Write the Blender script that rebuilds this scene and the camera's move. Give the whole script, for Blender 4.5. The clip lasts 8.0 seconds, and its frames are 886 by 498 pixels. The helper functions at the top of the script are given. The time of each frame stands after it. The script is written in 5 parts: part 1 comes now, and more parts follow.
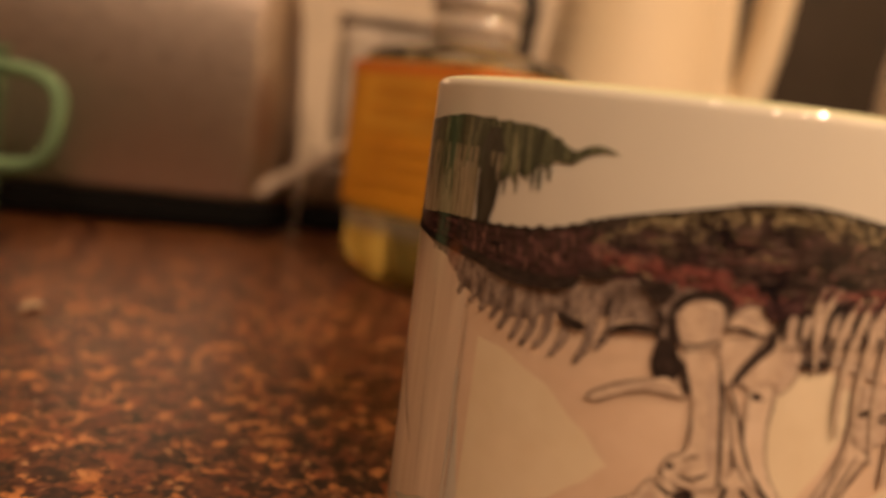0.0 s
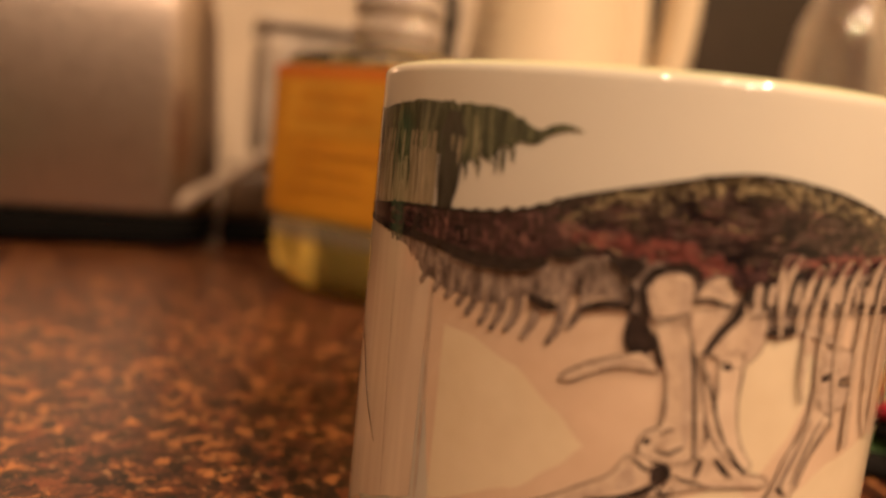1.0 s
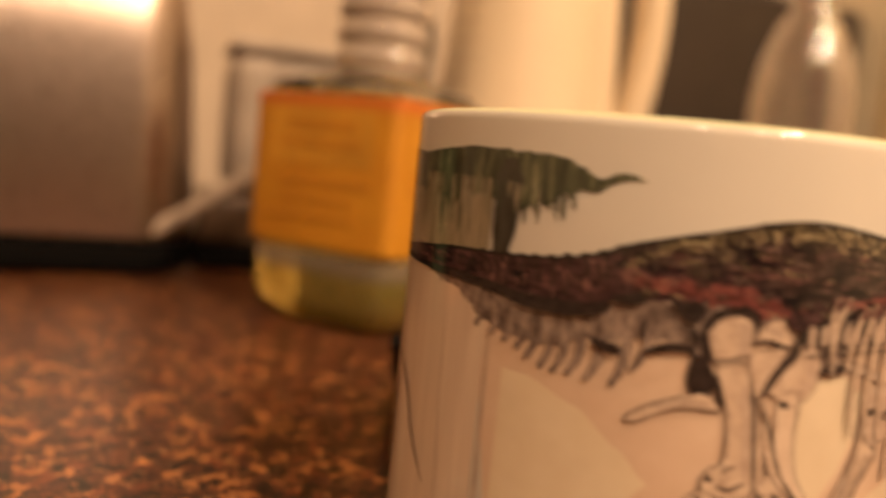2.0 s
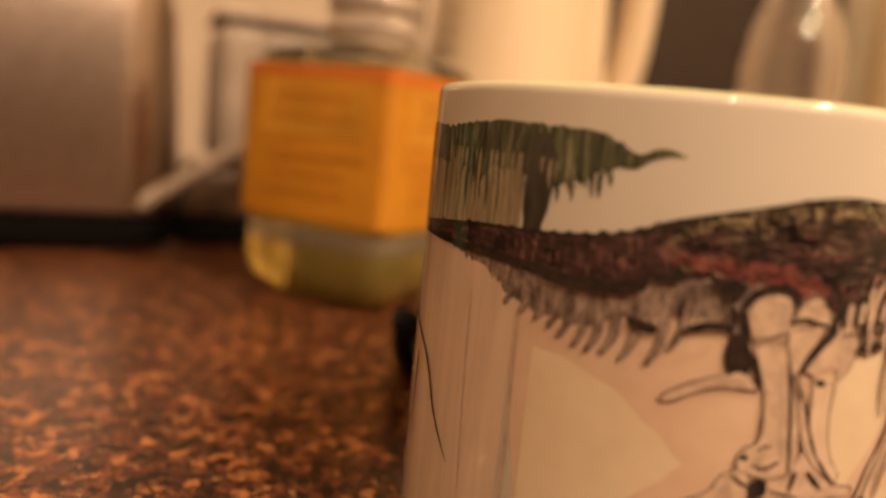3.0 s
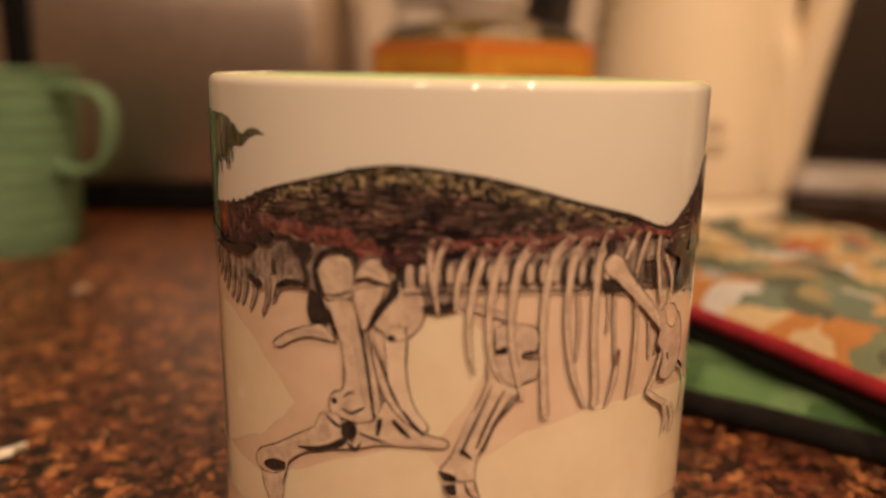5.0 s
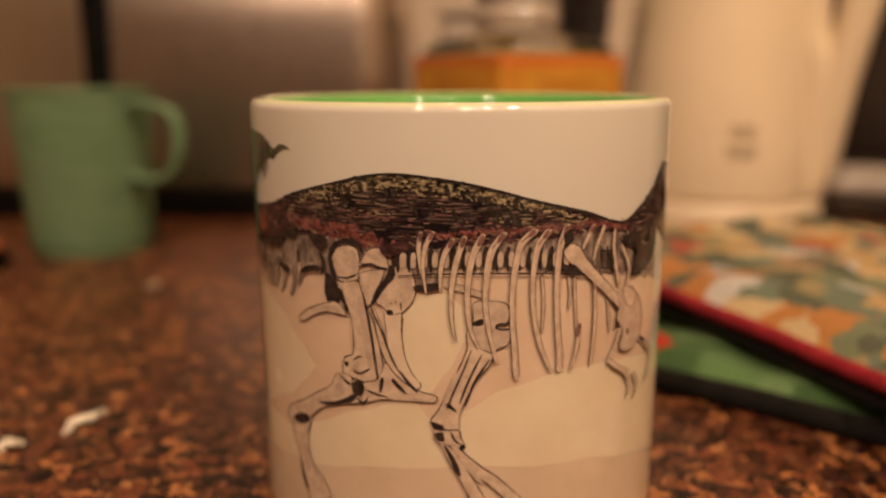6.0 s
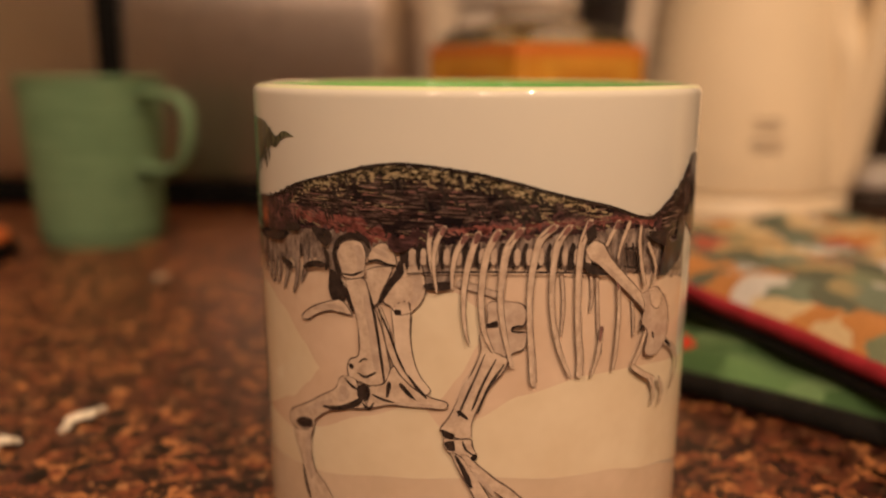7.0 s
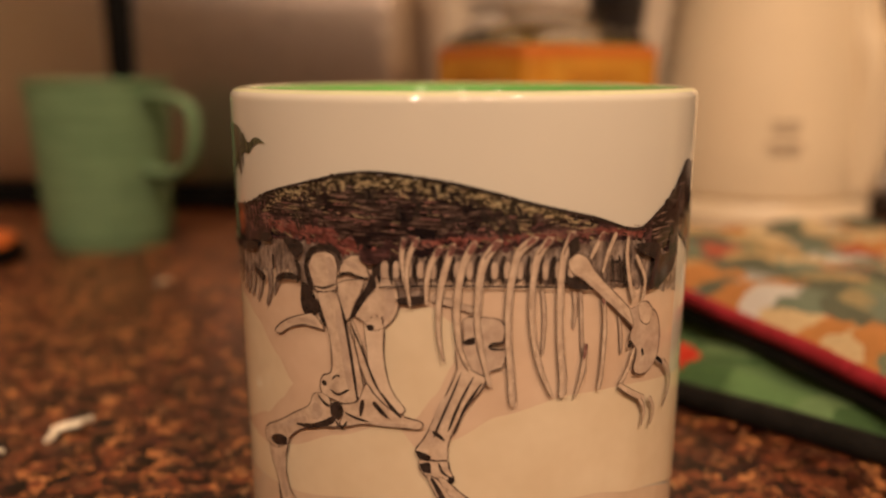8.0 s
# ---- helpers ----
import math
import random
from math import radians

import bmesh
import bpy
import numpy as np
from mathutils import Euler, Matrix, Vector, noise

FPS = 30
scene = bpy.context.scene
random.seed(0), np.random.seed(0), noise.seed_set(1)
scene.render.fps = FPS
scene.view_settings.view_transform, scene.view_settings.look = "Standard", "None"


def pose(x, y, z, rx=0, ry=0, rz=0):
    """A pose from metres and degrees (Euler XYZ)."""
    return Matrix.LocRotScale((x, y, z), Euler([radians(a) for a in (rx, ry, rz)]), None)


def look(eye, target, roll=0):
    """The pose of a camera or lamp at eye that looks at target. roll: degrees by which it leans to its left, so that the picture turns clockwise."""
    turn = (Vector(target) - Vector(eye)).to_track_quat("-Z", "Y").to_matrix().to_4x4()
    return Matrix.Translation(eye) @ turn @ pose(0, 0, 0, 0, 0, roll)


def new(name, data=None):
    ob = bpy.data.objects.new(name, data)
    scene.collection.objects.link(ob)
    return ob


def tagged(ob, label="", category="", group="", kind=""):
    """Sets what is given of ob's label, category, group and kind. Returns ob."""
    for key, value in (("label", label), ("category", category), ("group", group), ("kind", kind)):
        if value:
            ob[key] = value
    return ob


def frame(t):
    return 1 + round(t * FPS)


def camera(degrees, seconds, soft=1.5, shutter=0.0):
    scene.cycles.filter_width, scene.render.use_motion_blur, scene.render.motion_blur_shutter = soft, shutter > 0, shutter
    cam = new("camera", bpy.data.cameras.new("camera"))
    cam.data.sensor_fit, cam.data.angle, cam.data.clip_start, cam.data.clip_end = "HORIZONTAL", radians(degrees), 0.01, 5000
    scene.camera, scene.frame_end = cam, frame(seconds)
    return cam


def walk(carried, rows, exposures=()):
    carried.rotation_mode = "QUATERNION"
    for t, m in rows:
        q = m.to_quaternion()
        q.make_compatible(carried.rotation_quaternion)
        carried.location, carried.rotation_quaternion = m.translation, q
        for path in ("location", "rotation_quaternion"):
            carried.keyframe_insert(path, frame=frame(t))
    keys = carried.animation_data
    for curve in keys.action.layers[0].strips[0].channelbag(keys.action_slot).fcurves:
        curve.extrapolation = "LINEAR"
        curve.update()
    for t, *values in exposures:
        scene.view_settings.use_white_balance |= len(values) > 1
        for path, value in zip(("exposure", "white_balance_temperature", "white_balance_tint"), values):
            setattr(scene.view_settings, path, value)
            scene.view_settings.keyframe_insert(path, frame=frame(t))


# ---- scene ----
from mathutils.geometry import delaunay_2d_cdt

# the camera: seconds, eye x y z, then yaw, pitch and lean in degrees
LENS = 59.72
cam = camera(LENS, 8.0, soft=2.2, shutter=0.5)
cam.data.dof.use_dof = True
cam.data.dof.focus_distance = 0.128
cam.data.dof.aperture_fstop = cam.data.lens / 4.4
PATH = [
    (0.0, -0.0730, -0.1229, 0.0792, -14.43, -9.73, -7.38),
    (0.5, -0.0714, -0.1202, 0.0765, -18.54, -9.05, -7.73),
    (1.0, -0.0780, -0.1194, 0.0748, -20.40, -8.21, -5.82),
    (1.5, -0.0793, -0.1206, 0.0751, -23.21, -7.85, -5.74),
    (2.0, -0.0928, -0.1152, 0.0776, -23.86, -6.68, -5.65),
    (2.2, -0.0986, -0.1105, 0.0781, -23.66, -7.79, -6.69),
    (3.5, -0.0974, -0.1095, 0.0745, -26.51, -8.74, -5.03),
    (4.0, -0.0775, -0.1188, 0.0705, -20.71, -8.64, -5.77),
    (4.2, -0.0567, -0.1237, 0.0729, -16.83, -9.58, -5.04),
    (5.3, 0.0036, -0.1574, 0.0897, 2.04, -13.27, -0.19),
    (5.5, 0.0070, -0.1653, 0.0907, 2.75, -12.87, -0.02),
    (6.0, 0.0073, -0.1712, 0.0898, 3.68, -12.58, 0.20),
    (6.5, 0.0094, -0.1650, 0.0900, 3.62, -12.68, 0.03),
    (7.0, 0.0071, -0.1620, 0.0882, 4.82, -13.09, -0.12),
    (7.2, 0.0068, -0.1596, 0.0897, 4.90, -13.11, -0.14),
    (7.5, 0.0107, -0.1569, 0.0896, 5.22, -12.89, 0.22),
    (8.0, 0.0138, -0.1551, 0.0885, 6.51, -12.98, 0.03),
]


def eye_pose(x, y, z, yaw, pitch, lean):
    a, b = radians(yaw), radians(pitch)
    ahead = Vector((-math.sin(a) * math.cos(b), math.cos(a) * math.cos(b), math.sin(b)))
    return look((x, y, z), Vector((x, y, z)) + ahead, -lean)


walk(cam, [(r[0], eye_pose(*r[1:])) for r in PATH], [(0.0, -0.04, 6560, 10), (0.5, 0.09, 6560, 10), (1.5, 0.34, 6560, 10), (4.2, 0.29, 6500, 10), (5.3, -0.15, 6100, 10), (8.0, -0.17, 6100, 10)])

# ---- light ----
world = bpy.data.worlds.new("room_air")
world.use_nodes = True
world.node_tree.nodes["Background"].inputs["Color"].default_value = (1.0, 0.72, 0.45, 1)
world.node_tree.nodes["Background"].inputs["Strength"].default_value = 0.05
scene.world = world


def lamp(name, at, target, watts, size, colour):
    data = bpy.data.lights.new(name, "AREA")
    data.shape, data.size, data.energy, data.color = "DISK", size, watts, colour
    ob = new(name, data)
    ob.matrix_world = look(at, target)
    return ob


WARM = (1.0, 0.67, 0.42)
lamp("ceiling_spot", (0.52, -0.62, 1.22), (0.05, 0.15, 0), 9.8, 0.045, WARM)
lamp("ceiling_spot", (0.33, -0.92, 1.10), (0, 0.1, 0), 5, 0.035, WARM)
lamp("ceiling_spot", (0.12, -0.98, 1.12), (0, 0.1, 0), 6.3, 0.035, WARM)
lamp("ceiling_spot", (-0.36, -0.92, 1.12), (0, 0.1, 0), 8.6, 0.045, WARM)


# ---- materials ----
class Mat:
    """A small wrapper to chain shader nodes."""

    def __init__(self, name, rough=0.5, metal=0.0, spec=0.5):
        self.m = bpy.data.materials.new(name)
        self.m.use_nodes = True
        self.t = self.m.node_tree
        self.b = self.t.nodes["Principled BSDF"]
        self.b.inputs["Roughness"].default_value = rough
        self.b.inputs["Metallic"].default_value = metal
        self.b.inputs["Specular IOR Level"].default_value = spec
        self.co = self.t.nodes.new("ShaderNodeTexCoord")

    def node(self, kind, **values):
        n = self.t.nodes.new(kind)
        for k, v in values.items():
            n.inputs[k.replace("_", " ")].default_value = v
        return n

    def link(self, a, b):
        self.t.links.new(a, b)

    def space(self, scale=(1, 1, 1), coord="Object"):
        mp = self.node("ShaderNodeMapping")
        mp.inputs["Scale"].default_value = scale
        self.link(self.co.outputs[coord], mp.inputs["Vector"])
        return mp.outputs["Vector"]

    def noise(self, scale, detail=3.0, stretch=(1, 1, 1), coord="Object", rough=0.55):
        n = self.node("ShaderNodeTexNoise", Scale=scale, Detail=detail, Roughness=rough)
        self.link(self.space(stretch, coord), n.inputs["Vector"])
        return n.outputs["Fac"]

    def cells(self, scale, stretch=(1, 1, 1), out="Color", warp=0.0):
        v = self.node("ShaderNodeTexVoronoi", Scale=scale)
        src = self.space(stretch)
        if warp:
            n = self.node("ShaderNodeTexNoise", Scale=scale * 1.3, Detail=2.0)
            self.link(src, n.inputs["Vector"])
            a = self.node("ShaderNodeVectorMath")
            a.operation = "MULTIPLY_ADD"
            a.inputs[1].default_value = (warp, warp, warp)
            self.link(n.outputs["Color"], a.inputs[0])
            self.link(src, a.inputs[2])
            src = a.outputs["Vector"]
        self.link(src, v.inputs["Vector"])
        return v.outputs[out]

    def ramp(self, fac, stops, constant=False):
        r = self.node("ShaderNodeValToRGB")
        if constant:
            r.color_ramp.interpolation = "CONSTANT"
        e = r.color_ramp.elements
        while len(e) < len(stops):
            e.new(0.5)
        for el, (p, c) in zip(e, stops):
            el.position = p
            el.color = (*c, 1) if len(c) == 3 else c
        self.link(fac, r.inputs["Fac"])
        return r.outputs["Color"]

    def mix(self, fac, a, b):
        n = self.t.nodes.new("ShaderNodeMix")
        n.data_type = "RGBA"
        for sock, v in ((n.inputs[0], fac), (n.inputs[6], a), (n.inputs[7], b)):
            if isinstance(v, (int, float)):
                sock.default_value = v
            elif isinstance(v, tuple):
                sock.default_value = (*v, 1)
            else:
                self.link(v, sock)
        return n.outputs[2]

    def base(self, src):
        if isinstance(src, tuple):
            self.b.inputs["Base Color"].default_value = (*src, 1)
        else:
            self.link(src, self.b.inputs["Base Color"])
        return self

    def rough(self, fac, low, high):
        r = self.node("ShaderNodeMapRange")
        r.inputs["To Min"].default_value = low
        r.inputs["To Max"].default_value = high
        self.link(fac, r.inputs["Value"])
        self.link(r.outputs["Result"], self.b.inputs["Roughness"])
        return self

    def bump(self, height, strength, distance=0.001):
        n = self.node("ShaderNodeBump", Strength=strength, Distance=distance)
        self.link(height, n.inputs["Height"])
        self.link(n.outputs["Normal"], self.b.inputs["Normal"])
        return self


def plain(name, colour, rough=0.5, metal=0.0, grain=60.0, vary=0.12, spec=0.5):
    m = Mat(name, rough, metal, spec)
    n = m.noise(grain, 4)
    lo = tuple(c * (1 - vary) for c in colour)
    hi = tuple(min(1.0, c * (1 + vary)) for c in colour)
    m.base(m.ramp(n, [(0.3, lo), (0.7, hi)]))
    m.rough(m.noise(grain * 2.7, 3), max(0.02, rough * 0.8), min(1, rough * 1.2))
    return m.m


def granite():
    m = Mat("brown_granite", 0.4, 0, 0.2)
    sep = m.node("ShaderNodeSeparateColor")
    m.link(m.cells(310, (1, 1, 1), "Color", 0.008), sep.inputs["Color"])
    c = m.ramp(sep.outputs["Red"], [(0.0, (0.008, 0.005, 0.005)), (0.24, (0.036, 0.011, 0.008)), (0.42, (0.08, 0.027, 0.013)),
                                    (0.58, (0.155, 0.046, 0.019)), (0.78, (0.40, 0.165, 0.058)), (0.94, (0.07, 0.022, 0.016))], True)
    small = m.node("ShaderNodeSeparateColor")
    m.link(m.cells(820, (1, 1, 1), "Color", 0.003), small.inputs["Color"])
    fleck = m.ramp(small.outputs["Green"], [(0.0, (0.008, 0.006, 0.006)), (0.35, (0.08, 0.024, 0.013)), (0.7, (0.27, 0.108, 0.042)), (0.93, (0.50, 0.28, 0.13))], True)
    c = m.mix(m.ramp(m.noise(260, 3), [(0.46, (0, 0, 0)), (0.6, (0.7, 0.7, 0.7))]), c, fleck)
    blot = m.ramp(m.noise(215, 4), [(0.40, (0.03, 0.022, 0.02)), (0.46, (1, 1, 1))])
    mul = m.t.nodes.new("ShaderNodeMix")
    mul.data_type, mul.blend_type = "RGBA", "MULTIPLY"
    mul.inputs[0].default_value = 0.9
    m.link(c, mul.inputs[6])
    m.link(blot, mul.inputs[7])
    m.base(mul.outputs[2])
    m.rough(m.noise(40, 3), 0.28, 0.42)
    m.bump(m.noise(500, 2), 0.12, 0.0004)
    return m.m


def brushed(name, tint=(0.62, 0.58, 0.55), rough=0.3):
    m = Mat(name, rough, 1.0)
    n = m.noise(90, 4, (1, 1, 40))
    m.base(m.ramp(n, [(0.3, tuple(c * 0.88 for c in tint)), (0.7, tint)]))
    m.rough(m.noise(120, 4, (1, 1, 30)), rough * 0.75, rough * 1.3)
    m.bump(n, 0.08, 0.0003)
    return m.m


def glass(name, tint=(1, 1, 1), rough=0.02, ior=1.46):
    m = Mat(name, rough)
    m.base(tint)
    m.b.inputs["Transmission Weight"].default_value = 1.0
    m.b.inputs["IOR"].default_value = ior
    return m.m


def cloth(name, stops, scale, thread=1400.0, warp=0.01):
    m = Mat(name, 0.95, 0, 0.15)
    sep = m.node("ShaderNodeSeparateColor")
    m.link(m.cells(scale, (1, 1, 1), "Color", warp), sep.inputs["Color"])
    c = m.ramp(sep.outputs["Red"], stops, True)
    c = m.mix(m.ramp(m.noise(thread, 2), [(0.3, (0, 0, 0)), (0.8, (0.35, 0.35, 0.35))]), c, (0.03, 0.025, 0.018))
    m.base(c)
    m.bump(m.noise(thread, 3), 0.5, 0.0006)
    m.b.inputs["Sheen Weight"].default_value = 0.04
    return m.m


GRANITE = granite()
WHITE_GLAZE = plain("white_glaze", (0.64, 0.61, 0.545), 0.07, 0, 25, 0.02)
GREEN_GLAZE = plain("green_glaze", (0.13, 0.37, 0.085), 0.07, 0, 25, 0.04)
STEEL = brushed("brushed_steel")
BLACK_PLASTIC = plain("black_plastic", (0.004, 0.0036, 0.0034), 0.7, 0, 60, 0.12, 0.08)
CREAM_PLASTIC = plain("cream_plastic", (0.72, 0.60, 0.43), 0.35, 0, 18, 0.03)
WALL_PAINT = plain("beige_wall_paint", (0.55, 0.46, 0.36), 0.8, 0, 30, 0.06)
CREAM_PAINT = plain("cream_wall_paint", (0.78, 0.70, 0.52), 0.8, 0, 30, 0.05)
DARK_DOOR = plain("dark_appliance_glass", (0.032, 0.024, 0.020), 0.25, 0, 20, 0.1)


# ---- mesh helpers ----
def mesh_of(bm, name, mats, smooth=True):
    me = bpy.data.meshes.new(name)
    bmesh.ops.recalc_face_normals(bm, faces=bm.faces)
    if smooth:
        for f in bm.faces:
            f.smooth = True
        for e in bm.edges:
            if len(e.link_faces) == 2 and e.calc_face_angle(0) > radians(38):
                e.smooth = False
    bm.to_mesh(me)
    bm.free()
    for mt in (mats if isinstance(mats, (list, tuple)) else [mats]):
        me.materials.append(mt)
    return me


def part(name, bm, material, parent=None, label="", smooth=True):
    ob = new(name, mesh_of(bm, name, material, smooth))
    if parent:
        ob.parent = parent
    if label:
        tagged(ob, label)
    return ob


def base_at(name, x, y, z=0.0, rz=0.0):
    ob = new(name)
    ob.empty_display_size = 0.02
    ob.matrix_world = pose(x, y, z, 0, 0, rz)
    return ob


def box(cx, cy, cz, sx, sy, sz, bevel=0.0, seg=3):
    bm = bmesh.new()
    bmesh.ops.create_cube(bm, size=1)
    bmesh.ops.scale(bm, vec=(sx, sy, sz), verts=bm.verts)
    if bevel:
        bmesh.ops.bevel(bm, geom=bm.edges[:], offset=bevel, segments=seg, profile=0.5, affect="EDGES")
    bmesh.ops.translate(bm, vec=(cx, cy, cz), verts=bm.verts)
    return bm


def spin(profile, n=64, bm=None, close=False, flat=1.0):
    """A turned shape from (radius, height) pairs; radius 0 closes it."""
    bm = bm or bmesh.new()
    rings = []
    for r, z in profile:
        if r <= 1e-6:
            rings.append([bm.verts.new((0, 0, z))])
        else:
            rings.append([bm.verts.new((r * math.cos(2 * math.pi * i / n), flat * r * math.sin(2 * math.pi * i / n), z)) for i in range(n)])
    for a, b in zip(rings, rings[1:] + (rings[:1] if close else [])):
        for i in range(n):
            j = (i + 1) % n
            if len(a) == 1 and len(b) == 1:
                continue
            if len(a) == 1:
                bm.faces.new((a[0], b[j], b[i]))
            elif len(b) == 1:
                bm.faces.new((a[i], a[j], b[0]))
            else:
                bm.faces.new((a[i], a[j], b[j], b[i]))
    return bm


def smooth_path(pts, steps=8):
    """Points along a smooth line through the given ones."""
    p = [Vector(q) for q in pts]
    p = [p[0] * 2 - p[1]] + p + [p[-1] * 2 - p[-2]]
    out = []
    for i in range(1, len(p) - 2):
        for k in range(steps):
            t = k / steps
            a, b, c, d = p[i - 1], p[i], p[i + 1], p[i + 2]
            out.append(0.5 * (2 * b + (c - a) * t + (2 * a - 5 * b + 4 * c - d) * t * t + (3 * b - a - 3 * c + d) * t ** 3))
    out.append(p[-2])
    return out


def tube(pts, wide, high, n=12, steps=8):
    """A closed rounded bar along a smooth line; wide lies across it in the level, high across both."""
    path = smooth_path(pts, steps)
    bm = bmesh.new()
    rings = []
    side0 = None
    for i, q in enumerate(path):
        d = (path[min(i + 1, len(path) - 1)] - path[max(i - 1, 0)]).normalized()
        side = d.cross(Vector((0, 0, 1)))
        if side.length < 0.2:
            side = side0 or Vector((0, 1, 0))
        side = side.normalized()
        if side0 and side.dot(side0) < 0:
            side = -side
        side0 = side
        up = side.cross(d).normalized()
        rings.append([bm.verts.new(q + side * wide / 2 * math.cos(2 * math.pi * k / n) + up * high / 2 * math.sin(2 * math.pi * k / n)) for k in range(n)])
    for a, b in zip(rings, rings[1:]):
        for k in range(n):
            bm.faces.new((a[k], a[(k + 1) % n], b[(k + 1) % n], b[k]))
    bm.faces.new(rings[0])
    bm.faces.new(rings[-1])
    return bm


# ---- the room ----
counter = part("countertop", box(-0.45, 0.13, -0.02, 2.225, 0.93, 0.04, 0.004), GRANITE)
tagged(counter, "speckled brown and black polished granite worktop", "countertop", kind="structure")
tagged(part("wall_north", box(-0.45, 0.645, 0.55, 2.43, 0.1, 2.9), WALL_PAINT, None, "", False), "beige painted kitchen wall behind the worktop", "wall", kind="structure")
tagged(part("wall_east", box(0.715, -0.95, 0.55, 0.1, 3.3, 2.9), CREAM_PAINT, None, "", False), "cream painted side wall", "wall", kind="structure")
tagged(part("wall_west", box(-1.61, -0.95, 0.55, 0.1, 3.3, 2.9), CREAM_PAINT, None, "", False), "cream painted side wall", "wall", kind="structure")
# the south wall is unseen; its dark colour dims what the toaster's steel reflects
tagged(part("wall_south", box(-0.35, -2.65, 0.55, 2.6, 0.1, 2.9), plain("dim_reflection_brown", (0.30, 0.22, 0.15), 0.7, 0, 30, 0.08), None, "", False), "unseen closing wall across the room, darkened to dim reflections", "wall", kind="structure")
tagged(part("floor", box(-0.35, -0.95, -0.95, 2.6, 3.5, 0.1), plain("floor_tiles", (0.3, 0.24, 0.18), 0.5), None, "", False), "brown kitchen floor", "floor", kind="structure")
tagged(part("ceiling", box(-0.35, -0.95, 2.05, 2.6, 3.5, 0.1), CREAM_PAINT, None, "", False), "plain pale ceiling", "ceiling", kind="structure")

tagged(part("base_cabinet", box(-0.45, 0.16, -0.47, 2.2, 0.86, 0.858), plain("brown_cabinet_front", (0.16, 0.10, 0.06), 0.5), None, "", False), "plain brown base cabinet under the worktop", "cabinet", kind="structure")

# ---- the printed mug ----
R, H = 0.0445, 0.0857
mug = base_at("mug", 0, 0)
tagged(mug, "white ceramic mug, green inside, printed with a walking dinosaur skeleton", "mug")
prof = [(0, 0.001), (R - 0.008, 0.001), (R - 0.006, 0.0), (R - 0.0035, 0.0), (R - 0.0008, 0.0016), (R, 0.004), (R, H - 0.0022)] + [(R - 0.0017 + 0.0017 * math.cos(radians(a)), H - 0.0017 + 0.0017 * math.sin(radians(a))) for a in range(0, 41, 10)]
body = part("mug_body", spin(prof, 128), WHITE_GLAZE, mug)
part("mug_lip", spin([(R - 0.0017 + 0.0017 * math.cos(radians(a)), H - 0.0017 + 0.0017 * math.sin(radians(a))) for a in range(40, 91, 10)] + [(R - 0.0026, H - 0.0003)], 128), plain("pale_lime_glaze", (0.62, 0.645, 0.42), 0.06, 0, 40, 0.05), mug, "thin lime-tinted glaze along the lip")
inner = [(R - 0.0026, H - 0.0003), (R - 0.0033, H - 0.0010), (R - 0.0039, H - 0.0021), (R - 0.0043, H - 0.0036), (R - 0.0045, H - 0.006), (R - 0.0045, 0.012), (R - 0.009, 0.006), (0, 0.0055)]
part("mug_lining", spin(inner, 128), GREEN_GLAZE, mug, "bright green glazed inside")


# the print on the mug, drawn in millimetres: along the wall from its front, and up from the worktop
def print_ink(name, stops, scale, stretch, rough=0.08, detail=3.0, blots=None):
    m = Mat(name, rough)
    n = m.noise(scale, detail, stretch, "UV", 0.65)
    c = m.ramp(n, stops)
    if blots:
        c = m.mix(m.ramp(m.noise(blots[0], 4, blots[1], "UV", 0.6), [(blots[2], (0, 0, 0)), (blots[2] + 0.08, (1, 1, 1))]), c, blots[3])
    m.base(c)
    return m.m


